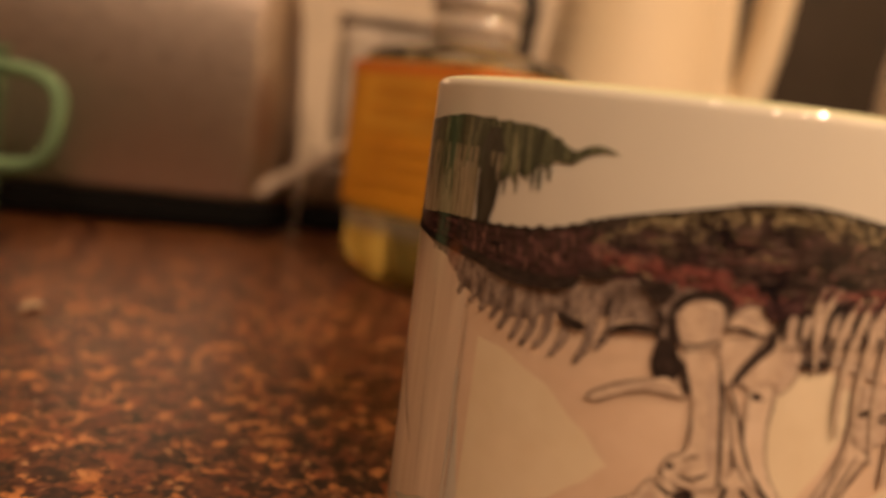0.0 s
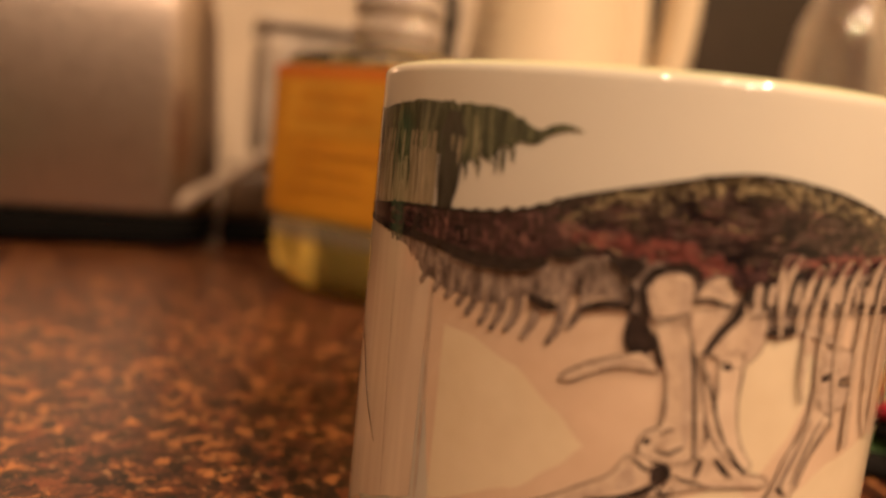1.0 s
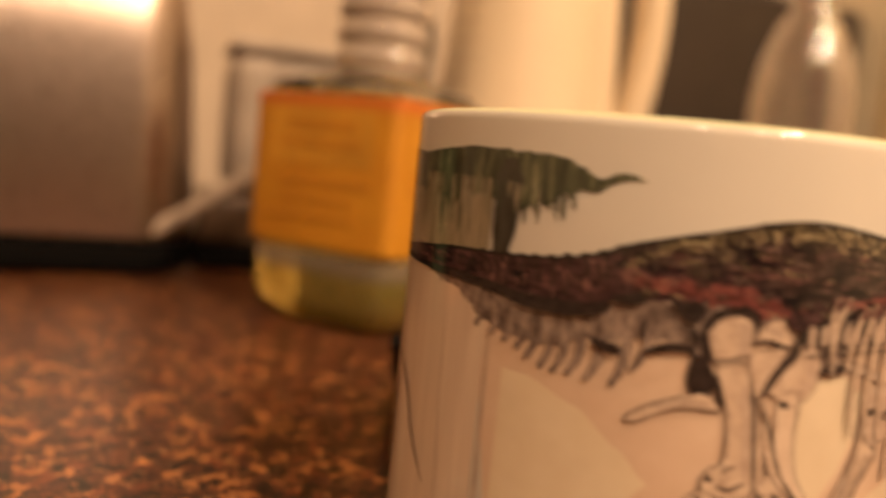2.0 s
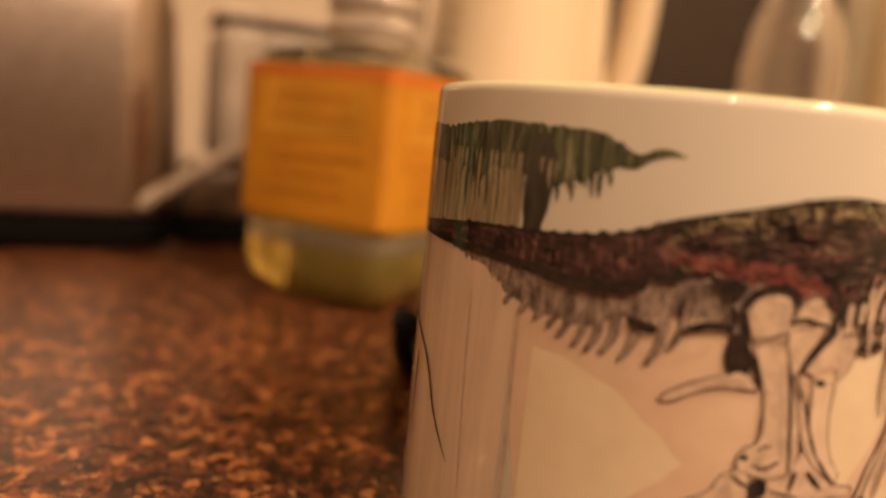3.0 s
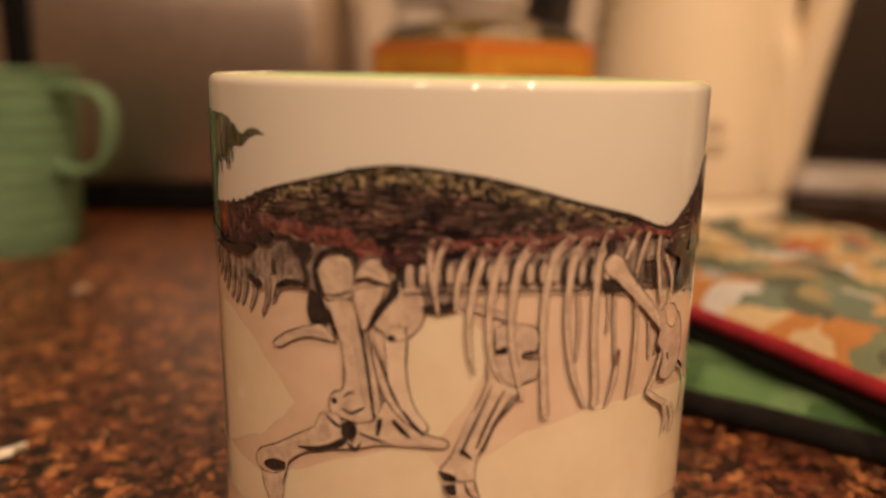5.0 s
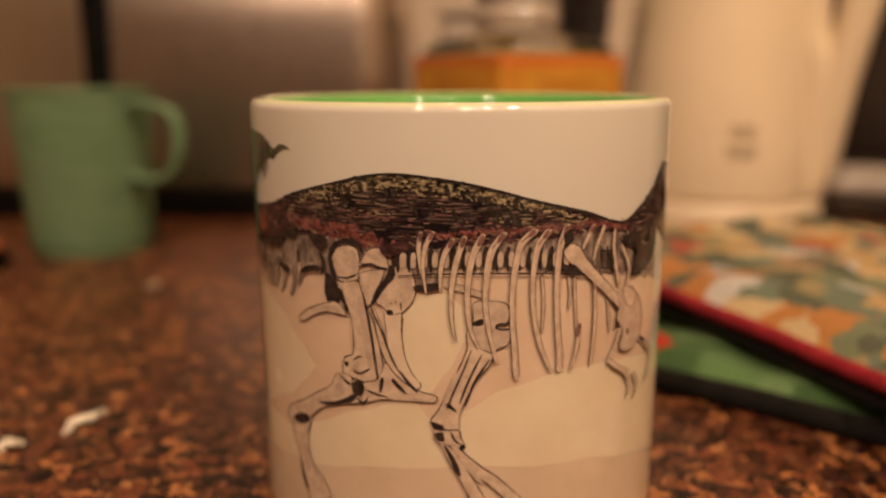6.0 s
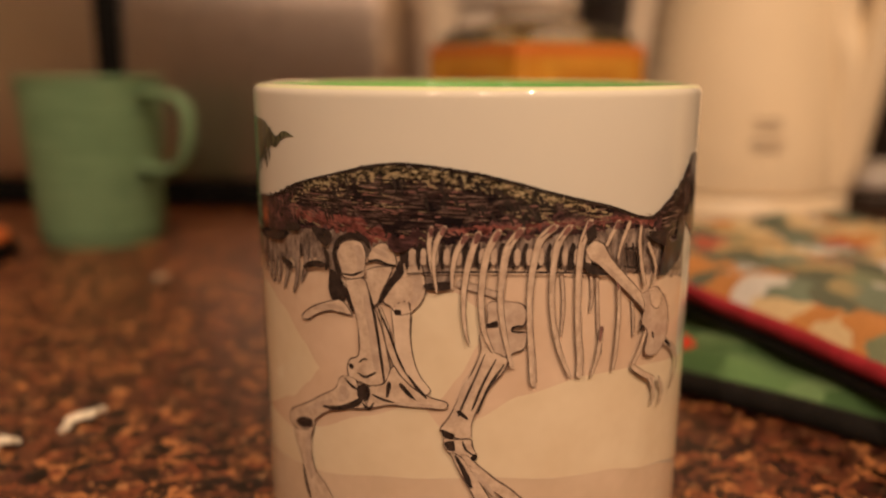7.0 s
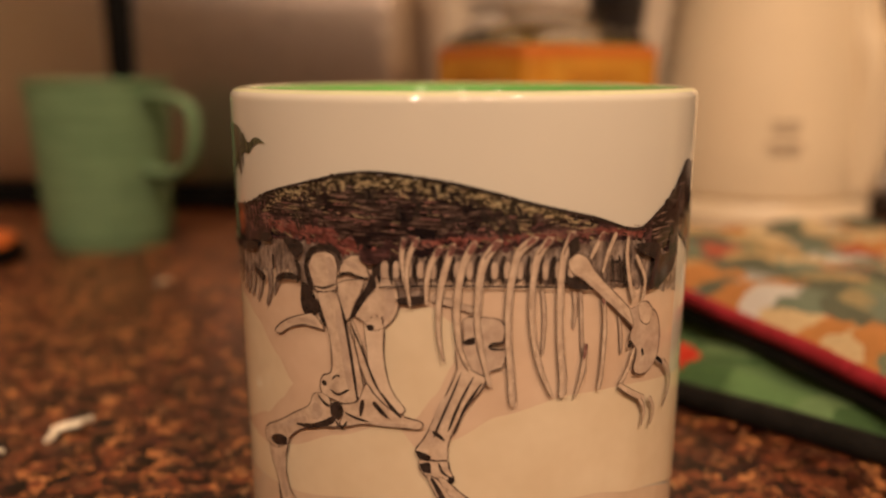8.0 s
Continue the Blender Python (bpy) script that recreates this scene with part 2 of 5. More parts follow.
INKS = {
    "sand": (0.05, print_ink("print_sand", [(0.3, (0.57, 0.415, 0.305)), (0.7, (0.66, 0.505, 0.385))], 0.8, (1, 1, 1))),
    "facet": (0.08, print_ink("print_facet", [(0.3, (0.635, 0.525, 0.375)), (0.7, (0.71, 0.61, 0.46))], 0.7, (1, 1, 1))),
    "bark": (0.10, print_ink("print_bark", [(0.3, (0.54, 0.42, 0.33)), (0.7, (0.68, 0.56, 0.45))], 1.2, (2, 0.1, 1))),
    "moss": (0.11, print_ink("print_moss", [(0.32, (0.13, 0.115, 0.07)), (0.50, (0.28, 0.235, 0.155)), (0.72, (0.46, 0.385, 0.28))], 6.0, (1.6, 0.10, 1))),
    "leaf": (0.13, print_ink("print_leaf", [(0.34, (0.016, 0.020, 0.013)), (0.52, (0.055, 0.062, 0.036)), (0.62, (0.17, 0.17, 0.095)), (0.78, (0.42, 0.39, 0.27))], 7.0, (2.0, 0.16, 1))),
    "bole": (0.15, print_ink("print_bole", [(0.3, (0.018, 0.018, 0.014)), (0.7, (0.075, 0.068, 0.052))], 6.0, (1.5, 0.15, 1))),
    "shade": (0.12, print_ink("print_shade", [(0.30, (0.025, 0.018, 0.017)), (0.46, (0.17, 0.125, 0.105)), (0.60, (0.34, 0.26, 0.215)), (0.76, (0.52, 0.42, 0.35))], 5.5, (1.3, 0.5, 1), 0.08, 5.0)),
    "maroon": (0.16, print_ink("print_maroon", [(0.30, (0.010, 0.007, 0.008)), (0.48, (0.045, 0.023, 0.025)), (0.64, (0.125, 0.058, 0.058)), (0.76, (0.34, 0.215, 0.18))], 6.0, (0.6, 1.6, 1), 0.08, 7.0, (2.6, (0.7, 1.3, 1), 0.53, (0.012, 0.008, 0.011)))),
    "blush": (0.175, print_ink("print_blush", [(0.34, (0.035, 0.014, 0.014)), (0.47, (0.13, 0.040, 0.036)), (0.62, (0.25, 0.09, 0.075)), (0.78, (0.42, 0.23, 0.18))], 6.0, (0.8, 1.3, 1), 0.08, 6.0, (2.4, (1.2, 0.8, 1), 0.64, (0.02, 0.012, 0.013)))),
    "back": (0.20, print_ink("print_back", [(0.40, (0.006, 0.004, 0.005)), (0.50, (0.024, 0.014, 0.015)), (0.58, (0.10, 0.065, 0.055)), (0.70, (0.32, 0.235, 0.18))], 7.0, (0.34, 4.0, 1), 0.08, 7.0, (2.2, (0.8, 1.1, 1), 0.52, (0.008, 0.006, 0.008)))),
    "fleck": (0.21, print_ink("print_fleck", [(0.44, (0.008, 0.006, 0.006)), (0.52, (0.12, 0.09, 0.05)), (0.62, (0.38, 0.32, 0.20))], 9.0, (0.9, 1.5, 1), 0.08, 5.0, (3.0, (1, 1, 1), 0.56, (0.01, 0.008, 0.009)))),
    "ground": (0.09, print_ink("print_ground", [(0.3, (0.54, 0.415, 0.305)), (0.7, (0.63, 0.495, 0.375))], 0.8, (1, 1, 1))),
    "straw": (0.225, print_ink("print_straw", [(0.3, (0.13, 0.09, 0.055)), (0.7, (0.38, 0.30, 0.18))], 5.0, (1, 1, 1))),
    "rose": (0.225, print_ink("print_rose", [(0.3, (0.10, 0.047, 0.045)), (0.7, (0.27, 0.135, 0.115))], 5.0, (1, 1, 1))),
    "pale": (0.24, print_ink("print_pale_bone", [(0.3, (0.58, 0.45, 0.345)), (0.7, (0.69, 0.56, 0.44))], 3.0, (1, 1, 1))),
    "pen": (0.22, print_ink("print_pen", [(0.3, (0.045, 0.03, 0.027)), (0.7, (0.15, 0.105, 0.085))], 5.0, (1, 1, 1))),
    "line": (0.22, print_ink("print_line", [(0.3, (0.05, 0.034, 0.03)), (0.7, (0.13, 0.085, 0.07))], 6.0, (1, 1, 1))),
    "far": (0.24, print_ink("print_far_bone", [(0.3, (0.38, 0.28, 0.22)), (0.7, (0.55, 0.43, 0.34))], 4.0, (1, 1, 1))),
    "bone": (0.24, print_ink("print_bone", [(0.25, (0.38, 0.28, 0.21)), (0.5, (0.53, 0.405, 0.31)), (0.75, (0.66, 0.525, 0.41))], 4.5, (1, 1, 1))),
    "dark": (0.24, print_ink("print_dark", [(0.3, (0.012, 0.010, 0.010)), (0.7, (0.045, 0.033, 0.03))], 6.0, (1, 1, 1))),
}
sheets = {k: bmesh.new() for k in INKS}
drawn = [0]
over = [False]
bones = []


def on_wall(layer, s, z, lift):
    bm = sheets[layer]
    uv = bm.verts.layers.float_vector.get("flat") or bm.verts.layers.float_vector.new("flat")
    a = s / 1000 / R
    r = R + lift / 1000
    v = bm.verts.new((r * math.sin(a), -r * math.cos(a), min(max(z, 0.3), 83.0) / 1000))
    v[uv] = (s / 10, z / 10, 0)
    return v


def quads(layer, rows):
    bm = sheets[layer]
    for a, b in zip(rows, rows[1:]):
        for i in range(len(a) - 1):
            bm.faces.new((a[i], a[i + 1], b[i + 1], b[i]))


def height_at(pts, s):
    for (a, p), (b, q) in zip(pts, pts[1:]):
        if s <= b:
            k = 0 if b - a < 1e-6 else (s - a) / (b - a)
            k = min(max(k, 0), 1)
            return p + (q - p) * (k * k * (3 - 2 * k) * 0.5 + k * 0.5)
    return pts[-1][1]


RAGGED = {"blush": 1.4, "fleck": 1.0, "leaf": 1.6, "back": 1.7, "maroon": 0.7, "shade": 0.9, "moss": 0.8}


def area(layer, top, low):
    """A filled patch between an upper and a lower line."""
    lift = INKS[layer][0]
    a, b = max(top[0][0], low[0][0]), min(top[-1][0], low[-1][0])
    n = max(4, int((b - a) / 0.35))
    rag = RAGGED.get(layer, 0.12)
    rows = []
    for i in range(n + 1):
        s = a + (b - a) * i / n
        t = height_at(top, s) + 0.35 * rag * noise.noise((s * 0.9, 3.0, lift))
        d = height_at(low, s) + rag * noise.noise((s * 1.1, 9.0, lift)) + 0.7 * rag * noise.noise((s * 3.1, 5.0, lift))
        d = min(d, t)
        rows.append([on_wall(layer, s, t + (d - t) * k / 5, lift) for k in range(6)])
    quads(layer, rows)


def band(layer, pts, widths, lift, wobble=0.0, round_ends=False):
    p = smooth_path([(x, y, 0) for x, y in pts], 7)
    rows = []
    for i, q in enumerate(p):
        d = p[min(i + 1, len(p) - 1)] - p[max(i - 1, 0)]
        side = Vector((-d.y, d.x, 0)).normalized()
        u = i / (len(p) - 1) * (len(widths) - 1)
        k = min(int(u), len(widths) - 2)
        w = widths[k] + (widths[k + 1] - widths[k]) * (u - k)
        w *= 1 + wobble * noise.noise((q.x * 0.8, q.y * 0.8, lift * 9))
        e = min(i, len(p) - 1 - i) / max(1, len(p) - 1)
        reach = min(i, len(p) - 1 - i) * max(0.05, d.length / 2)
        if round_ends:
            k = min(1, (reach + 0.04) / max(0.1, w * 0.42))
            w *= math.sqrt(max(0.02, 1 - (1 - k) ** 2))
        else:
            w *= 0.45 + 0.55 * min(1, e * 5)
        m = max(2, int(w / 0.45) + 1)
        rows.append((q, side, w, m))
    m = max(r[3] for r in rows)
    quads(layer, [[on_wall(layer, q.x + side.x * w * (j / m - 0.5), q.y + side.y * w * (j / m - 0.5), lift) for j in range(m + 1)] for q, side, w, _ in rows])


def ink(pts, first, last, layer="dark"):
    drawn[0] += 1
    if over[0]:
        lift = 0.24 + 0.003 * drawn[0]
    else:
        lift = INKS[layer][0] + 0.003 * drawn[0] * (layer in ("dark", "line"))
    band(layer, pts, [first, last], lift, 0.25)


def closed_line(pts, steps=5):
    """A smooth closed line through the given points."""
    n = len(pts)
    q = [Vector((*p, 0)) for p in pts]
    out = []
    for i in range(n):
        a, b, c, d = q[i - 1], q[i], q[(i + 1) % n], q[(i + 2) % n]
        for k in range(steps):
            t = k / steps
            curve = 0.5 * (2 * b + (c - a) * t + (2 * a - 5 * b + 4 * c - d) * t * t + (3 * b - a - 3 * c + d) * t ** 3)
            out.append(b.lerp(c, t) * 0.35 + curve * 0.65)
    return out


def fill(layer, outline, lift):
    """A filled outline laid on the curved wall in small triangles."""
    xs, ys = [p.x for p in outline], [p.y for p in outline]
    pts = [p.xy for p in outline]
    step = 0.9
    x = min(xs) + step / 2
    while x < max(xs):
        y = min(ys) + step / 2
        while y < max(ys):
            pts.append(Vector((x, y)))
            y += step
        x += step
    n = len(outline)
    verts, _, faces, *_ = delaunay_2d_cdt(pts, [], [list(range(n))], 1, 1e-4)
    made = [on_wall(layer, v.x, v.y, lift) for v in verts]
    for f in faces:
        sheets[layer].faces.new([made[i] for i in f])


def shape(layer, pts, edge):
    """A drawn form with a pen line of uneven width round it."""
    drawn[0] += 1
    lift = (0.24 if over[0] else INKS[layer][0]) + 0.003 * drawn[0] * over[0]
    if not over[0] or layer == "dark":
        fill(layer, closed_line(pts), lift)
        return
    pen = "line" if layer == "far" else "pen"
    edge *= 0.72
    piece = {layer: bmesh.new(), pen: bmesh.new()}
    whole = dict(sheets)
    sheets.update(piece)
    fill(layer, closed_line(pts), lift)
    band(pen, list(pts) + [pts[0]], [edge, edge * 1.5, edge * 0.7, edge * 1.3, edge * 0.8], lift + 0.0012, 0.6)
    sheets.clear()
    sheets.update(whole)
    bones.append((layer, list(piece.items())))


def bone(pts, *widths):
    """A bone with a thin dark outline."""
    *w, layer = widths
    (ax, ay), (bx, by), (cx, cy), (dx, dy) = pts[0], pts[1], pts[-2], pts[-1]
    k0 = 0.22 * w[0] / max(0.5, math.hypot(ax - bx, ay - by))
    k1 = 0.22 * w[-1] / max(0.5, math.hypot(cx - dx, cy - dy))
    pts = [(ax + (ax - bx) * k0, ay + (ay - by) * k0)] + pts[1:-1] + [(dx + (dx - cx) * k1, dy + (dy - cy) * k1)]
    drawn[0] += 1
    lift = 0.24 + 0.003 * drawn[0]
    edge = "pen" if layer != "far" else "line"
    piece = {edge: bmesh.new(), layer: bmesh.new()}
    whole = dict(sheets)
    sheets.update(piece)
    band(edge, pts, [v + 0.10 for v in w], lift, 0.16, True)
    band(layer, pts, [max(0.10, v - 0.14) for v in w], lift + 0.0009, 0.12, True)
    if max(w) > 1.2 and layer == "bone":
        big = max(w)
        sheets["far"] = piece.setdefault("far", bmesh.new())
        band("far", [(x + 0.22 * big, y) for x, y in pts], [0.30 * v for v in w], lift + 0.0016, 0.3, True)
        sheets["line"] = piece.setdefault("line", bmesh.new())
        band("line", [(x - 0.10 * big, y + 0.1) for x, y in pts[:2]], [0.10, 0.22], lift + 0.0021, 0.4, True)
    sheets.clear()
    sheets.update(whole)
    bones.append((layer, [(k if k in INKS else edge, b) for k, b in piece.items()]))


# sand behind the animal
area("sand", [(-72.7, 60.2), (-59.5, 55.9), (-53.6, 56.2), (-46.6, 55.1), (-38.4, 55.9), (-29.9, 57.3), (-20.1, 60.6), (-9.8, 59.9), (2.5, 60.5), (20.1, 58.9), (31, 57.6), (48.4, 54.4)], [(-70, 53), (-58.4, 50), (-53.4, 46), (-48.4, 22.5), (-36, 22.5), (-28, 25), (-17, 29.9), (-6.6, 34), (-2.9, 29.7), (2.5, 31.5), (9.6, 35.5), (20.8, 37.9), (29.8, 37.6), (61, 33.1)])
area("ground", [(-80, 14), (-45, 14.5), (-28.4, 16.8), (-11.2, 20.2), (4.1, 21.7), (17.7, 20.4), (26.9, 19.8), (37.8, 17), (58, 10)], [(-80, 0.4), (58, 0.4)])
area("facet", [(-49, 22.9), (-36, 22.5), (-28, 25.5), (-17, 30.4), (-6.6, 34.4), (-2.9, 30.2), (2.5, 32), (9.6, 36), (20.8, 38.4), (29.8, 38.1), (61, 33.6)], [(-49, 14), (-28.4, 16.8), (-11.2, 20.2), (4.1, 21.7), (17.7, 20.4), (26.9, 19.8), (37.8, 17), (61, 10)])
# pale sand facets
area("facet", [(-51.9, 48.9), (-44.7, 48.6), (-37.2, 45.9), (-31, 41.2), (-26.8, 37.2)], [(-49, 22.9), (-35.2, 29.1), (-30.1, 33.4), (-26.8, 36.9)])
area("facet", [(-9.6, 51.8), (-7.2, 53.1), (-0.9, 53.8), (3, 51.2)], [(-9.9, 40.5), (-6.6, 36.3), (-3.3, 35.3), (-0.1, 39.5), (3, 45.2)])
# tree bole and its pale bark
area("bark", [(-87.9, 60), (-71.4, 61.8), (-63.5, 59.7), (-52.7, 57.7)], [(-80.5, 8.2), (-63.6, 16.5), (-58, 19.1), (-51.5, 21.8)])
area("moss", [(-90, 74.5), (-79.4, 74.7), (-67.1, 75.1), (-59.7, 74.7), (-53.7, 75.5)], [(-88.2, 60.5), (-65.2, 62.5), (-58.3, 63.4), (-52.8, 63.8)])
# foliage
area("leaf", [(-96, 75.9), (-90, 77.9), (-83.5, 78.9), (-73, 78.5), (-67.9, 79.1), (-63.1, 79.5), (-60.5, 79.9), (-54.8, 79.9), (-49, 79.7), (-45.6, 79.6), (-42.4, 79.2), (-39.7, 78.2), (-38.6, 77.2)], [(-96, 76.2), (-90, 73.2), (-81.9, 73.2), (-71.6, 72.7), (-66.5, 72.1), (-63.1, 70.7), (-59.5, 73.5), (-54.8, 72.6), (-50.8, 72.2), (-48, 71.7), (-45.5, 72), (-44, 73), (-41.8, 74.2), (-39.7, 75.4), (-38.6, 75.6)])
shape("leaf", [(-40, 77.9), (-37.4, 76.9), (-35.4, 77.8), (-33.6, 77.9), (-31.5, 77.1), (-33.5, 77.1), (-35.9, 76.3), (-37.5, 75.1), (-39.7, 75.2)], 0.05)
ink([(-69.5, 73.3), (-69, 68.9)], 0.95, 0.2, "leaf")
ink([(-66.6, 72.4), (-65.9, 66.1)], 0.93, 0.2, "leaf")
ink([(-63.3, 71.9), (-62.2, 67.8)], 0.91, 0.2, "leaf")
ink([(-77.7, 73.8), (-77.9, 71)], 1.01, 0.2, "leaf")
ink([(-73.1, 74), (-73.1, 71.7)], 0.98, 0.2, "leaf")
ink([(-59.5, 73.5), (-59.2, 69.8)], 0.89, 0.2, "leaf")
ink([(-48.1, 72.5), (-47.9, 69.4)], 0.83, 0.2, "leaf")
ink([(-45.9, 72.3), (-45.8, 69.8)], 0.82, 0.2, "leaf")
ink([(-43.3, 74.1), (-43.1, 70.7)], 0.81, 0.2, "leaf")
ink([(-51.2, 78.6), (-51, 73.8), (-51.6, 63)], 4.6, 4.4, "bole")
ink([(-61.6, 54.2), (-61.4, 41.8), (-60, 18.3)], 0.25, 0.25, "far")
ink([(-51.9, 52.8), (-51.7, 37.7), (-51.5, 21.9)], 0.63, 0.63, "far")
ink([(-88.3, 47.7), (-74.7, 40.7), (-68.9, 31.9), (-63.8, 25.7)], 1.01, 0.2, "dark")
ink([(-78.7, 39.6), (-79.2, 30.2), (-78.8, 19.8)], 0.96, 0.2, "dark")
# tail, belly shade and back
area("shade", [(-75.8, 63.9), (-60.3, 62.8), (-51.7, 62.1), (-43.3, 61.9), (-36.4, 62.3), (-30.3, 63.2), (-20.1, 64.2), (-11.7, 63.7), (-4.3, 65.1)], [(-75.5, 61.1), (-59.9, 58.5), (-53.4, 55), (-48.5, 53.5), (-42.5, 53.5), (-35.8, 55.2), (-29.8, 56.6), (-26.1, 56.7), (-22.3, 54.7), (-15.8, 58.4), (-11.7, 59.7), (-4.3, 60.2)])
area("shade", [(-7, 65.8), (2.5, 67), (10.9, 66.9), (19.9, 65.5), (30.8, 63.5), (44.7, 62.3), (48.3, 64.7)], [(-7.1, 53.8), (-2.2, 54.6), (-0.9, 57.8), (11, 57.7), (20.2, 56.8), (31.2, 54.8), (44.8, 52.1), (51.3, 49.5)])
area("maroon", [(-81.6, 62.4), (-62.9, 64.3), (-50, 64.9), (-44, 65.4), (-38.8, 66.4), (-34.9, 67.6), (-32, 68.8), (-28.5, 69.8), (-25, 70.4), (-20.8, 71), (-11.3, 71.5), (2.5, 70.7), (15.2, 68.4), (25.8, 66.3), (33.8, 64), (35.9, 64.7), (39.8, 66.5), (44.5, 69.2), (47.9, 71.8)], [(-81.7, 60.6), (-64.3, 60.6), (-51.7, 60.1), (-43.3, 59.9), (-38, 60), (-31.1, 61.5), (-26.8, 62.1), (-25.1, 62.3), (-15.7, 62), (-11.7, 61.1), (-7.9, 60), (-0.9, 61.7), (6.7, 62.2), (15.3, 62.8), (24.9, 63.1), (34, 62.3), (40.6, 59.8), (49.4, 57.2)])
area("back", [(-35.3, 67.5), (-32, 68.9), (-28.5, 70), (-25, 70.9), (-21.6, 71.8), (-18.2, 72.9), (-15.2, 73.5), (-11.3, 73.9), (-5.9, 73.6), (-1.6, 73.3), (2.5, 72.8), (6.6, 71.7), (10.8, 70.4), (15.2, 69.3), (19.7, 68.2), (24.8, 66.9)], [(-35.3, 67.4), (-31.8, 67.1), (-28, 66.2), (-24.4, 66.1), (-20.8, 65.9), (-17.1, 64.9), (-15.6, 64.3), (-10.7, 62.5), (-6.1, 63.6), (2.5, 65.2), (10.9, 66), (19.8, 66.1), (24.8, 66)])
area("back", [(37.5, 64.9), (39.8, 66.6), (44.5, 69.3), (47.8, 72.3), (50.3, 74), (54.1, 73.3)], [(37.8, 61.7), (40.6, 59.8), (45.8, 60.9), (49.3, 65.3), (52.4, 66.8), (57.7, 66.6)])
area("back", [(46.5, 68.3), (50, 69.2), (60, 66)], [(46.5, 62), (50, 60), (60, 55)])
ink([(-81.6, 62.4), (-62.9, 64.3), (-50.1, 65), (-44, 65.5), (-38.8, 66.4), (-35, 67.7), (-32, 68.9), (-27.1, 70.4), (-21.6, 71.8)], 0.5, 0.4)
ink([(-32.5, 68.7), (-21.9, 71.7), (-11.3, 73.9), (-1.6, 73.3), (6.6, 71.7), (15.2, 69.3), (24.8, 66.8), (33.8, 64.1), (39.8, 66.5), (44.5, 69.2), (49.6, 74)], 0.45, 0.5)
ink([(-81.7, 60.6), (-64.3, 60.5), (-54.2, 60.2), (-47.2, 59.4), (-41.4, 59.3), (-37.2, 59.6), (-34.3, 60.6)], 1.1, 2.0)
area("blush", [(-33, 64.6), (-30.8, 64.9), (-27.1, 65.1), (-22.1, 65.1), (-17.1, 65), (-15.6, 64.4), (-10.6, 62.9), (-7, 62.2)], [(-33, 64.4), (-30.7, 63.6), (-26.9, 63.0), (-21.9, 62.6), (-16.9, 61.9), (-15.6, 61.5), (-10.7, 60.4), (-7, 61.6)])
area("blush", [(-2, 63.9), (2.5, 64.6), (10.9, 64.9), (19.8, 65.0), (25.9, 65.2), (31.8, 64.6), (36, 63.6)], [(-2, 63.6), (2.5, 63.7), (10.9, 63.9), (19.9, 64.2), (26, 64.2), (31.9, 63.2), (36, 62.6)])
area("fleck", [(-29.2, 69.6), (-25, 70.7), (-20.9, 71.7), (-11.3, 73.6), (-5.9, 73.4), (-1.6, 73), (2.5, 72.5), (6.6, 71.4), (10.8, 70.2), (15.2, 69), (19.8, 67.9)], [(-29, 68.4), (-24.8, 69.1), (-20.7, 70.1), (-11.3, 72), (-5.9, 71.5), (-1.6, 71), (2.5, 70.5), (6.7, 69.2), (10.9, 68.3), (15.2, 67.8), (19.8, 67.2)])
# spines under the tail
bone([(-53.8, 57.4), (-53.7, 55.6), (-54.6, 53.9)], 1.13, 0.72, "shade")
bone([(-50.8, 57.1), (-50.7, 55.1), (-51.7, 53.2)], 1.18, 0.71, "shade")
bone([(-48.2, 56.9), (-48.1, 54.7), (-49.2, 52.7)], 1.23, 0.7, "shade")
bone([(-46, 56.7), (-45.9, 54.3), (-47, 52.1)], 1.28, 0.69, "shade")
bone([(-44.1, 56.1), (-44.1, 53.5), (-45.3, 51.1)], 1.34, 0.69, "shade")
bone([(-41.8, 55.5), (-41.9, 52.8), (-43, 50.3)], 1.39, 0.68, "shade")
bone([(-39.8, 55.5), (-39.9, 52.6), (-41.2, 49.9)], 1.45, 0.67, "shade")
bone([(-37.6, 56), (-37.7, 52.9), (-39.1, 50.1)], 1.5, 0.67, "shade")
bone([(-35, 56), (-35.1, 52.7), (-36.5, 49.8)], 1.56, 0.66, "shade")
bone([(-31.6, 56.1), (-31.8, 52.7), (-33.1, 49.7)], 1.61, 0.66, "shade")
bone([(-29, 58.9), (-29.1, 55.4), (-30.6, 52.2)], 1.66, 0.65, "shade")
# pen strokes on the back: pale flecks under the ridge, fine dashes along the flank, pink ones below
RIDGE = [(-35.5, 66.7), (-25.6, 70.7), (-15.3, 73.3), (-10.5, 73.8), (-1.7, 73.4), (6.8, 71.9), (15.7, 69.4), (26.1, 66.2)]
rng = random.Random(11)
for i in range(520):
    s = rng.uniform(-33, 25)
    ridge = height_at(RIDGE, s)
    u = rng.random()
    z = ridge - 0.7 - u * (ridge - 64.8)
    blot = noise.noise((s * 0.22, z * 0.3, 2.0))
    if blot > 0.02 and u > 0.25:
        continue
    slope = 0.35 * (height_at(RIDGE, s + 1) - ridge) * (1 - u)
    if u < 0.27:
        ln, w, layer = rng.uniform(0.3, 1.1), rng.uniform(0.2, 0.55), "straw"
    elif u < 0.72:
        ln, w, layer = rng.uniform(0.8, 2.6), rng.uniform(0.14, 0.26), "straw" if rng.random() < 0.45 else "rose"
    else:
        ln, w, layer = rng.uniform(0.6, 1.8), rng.uniform(0.18, 0.34), "rose"
    band(layer, [(s - ln / 2, z - slope * ln / 2), (s + ln / 2, z + slope * ln / 2)], [w, w * 0.6], rng.uniform(0.222, 0.238), 0.3)
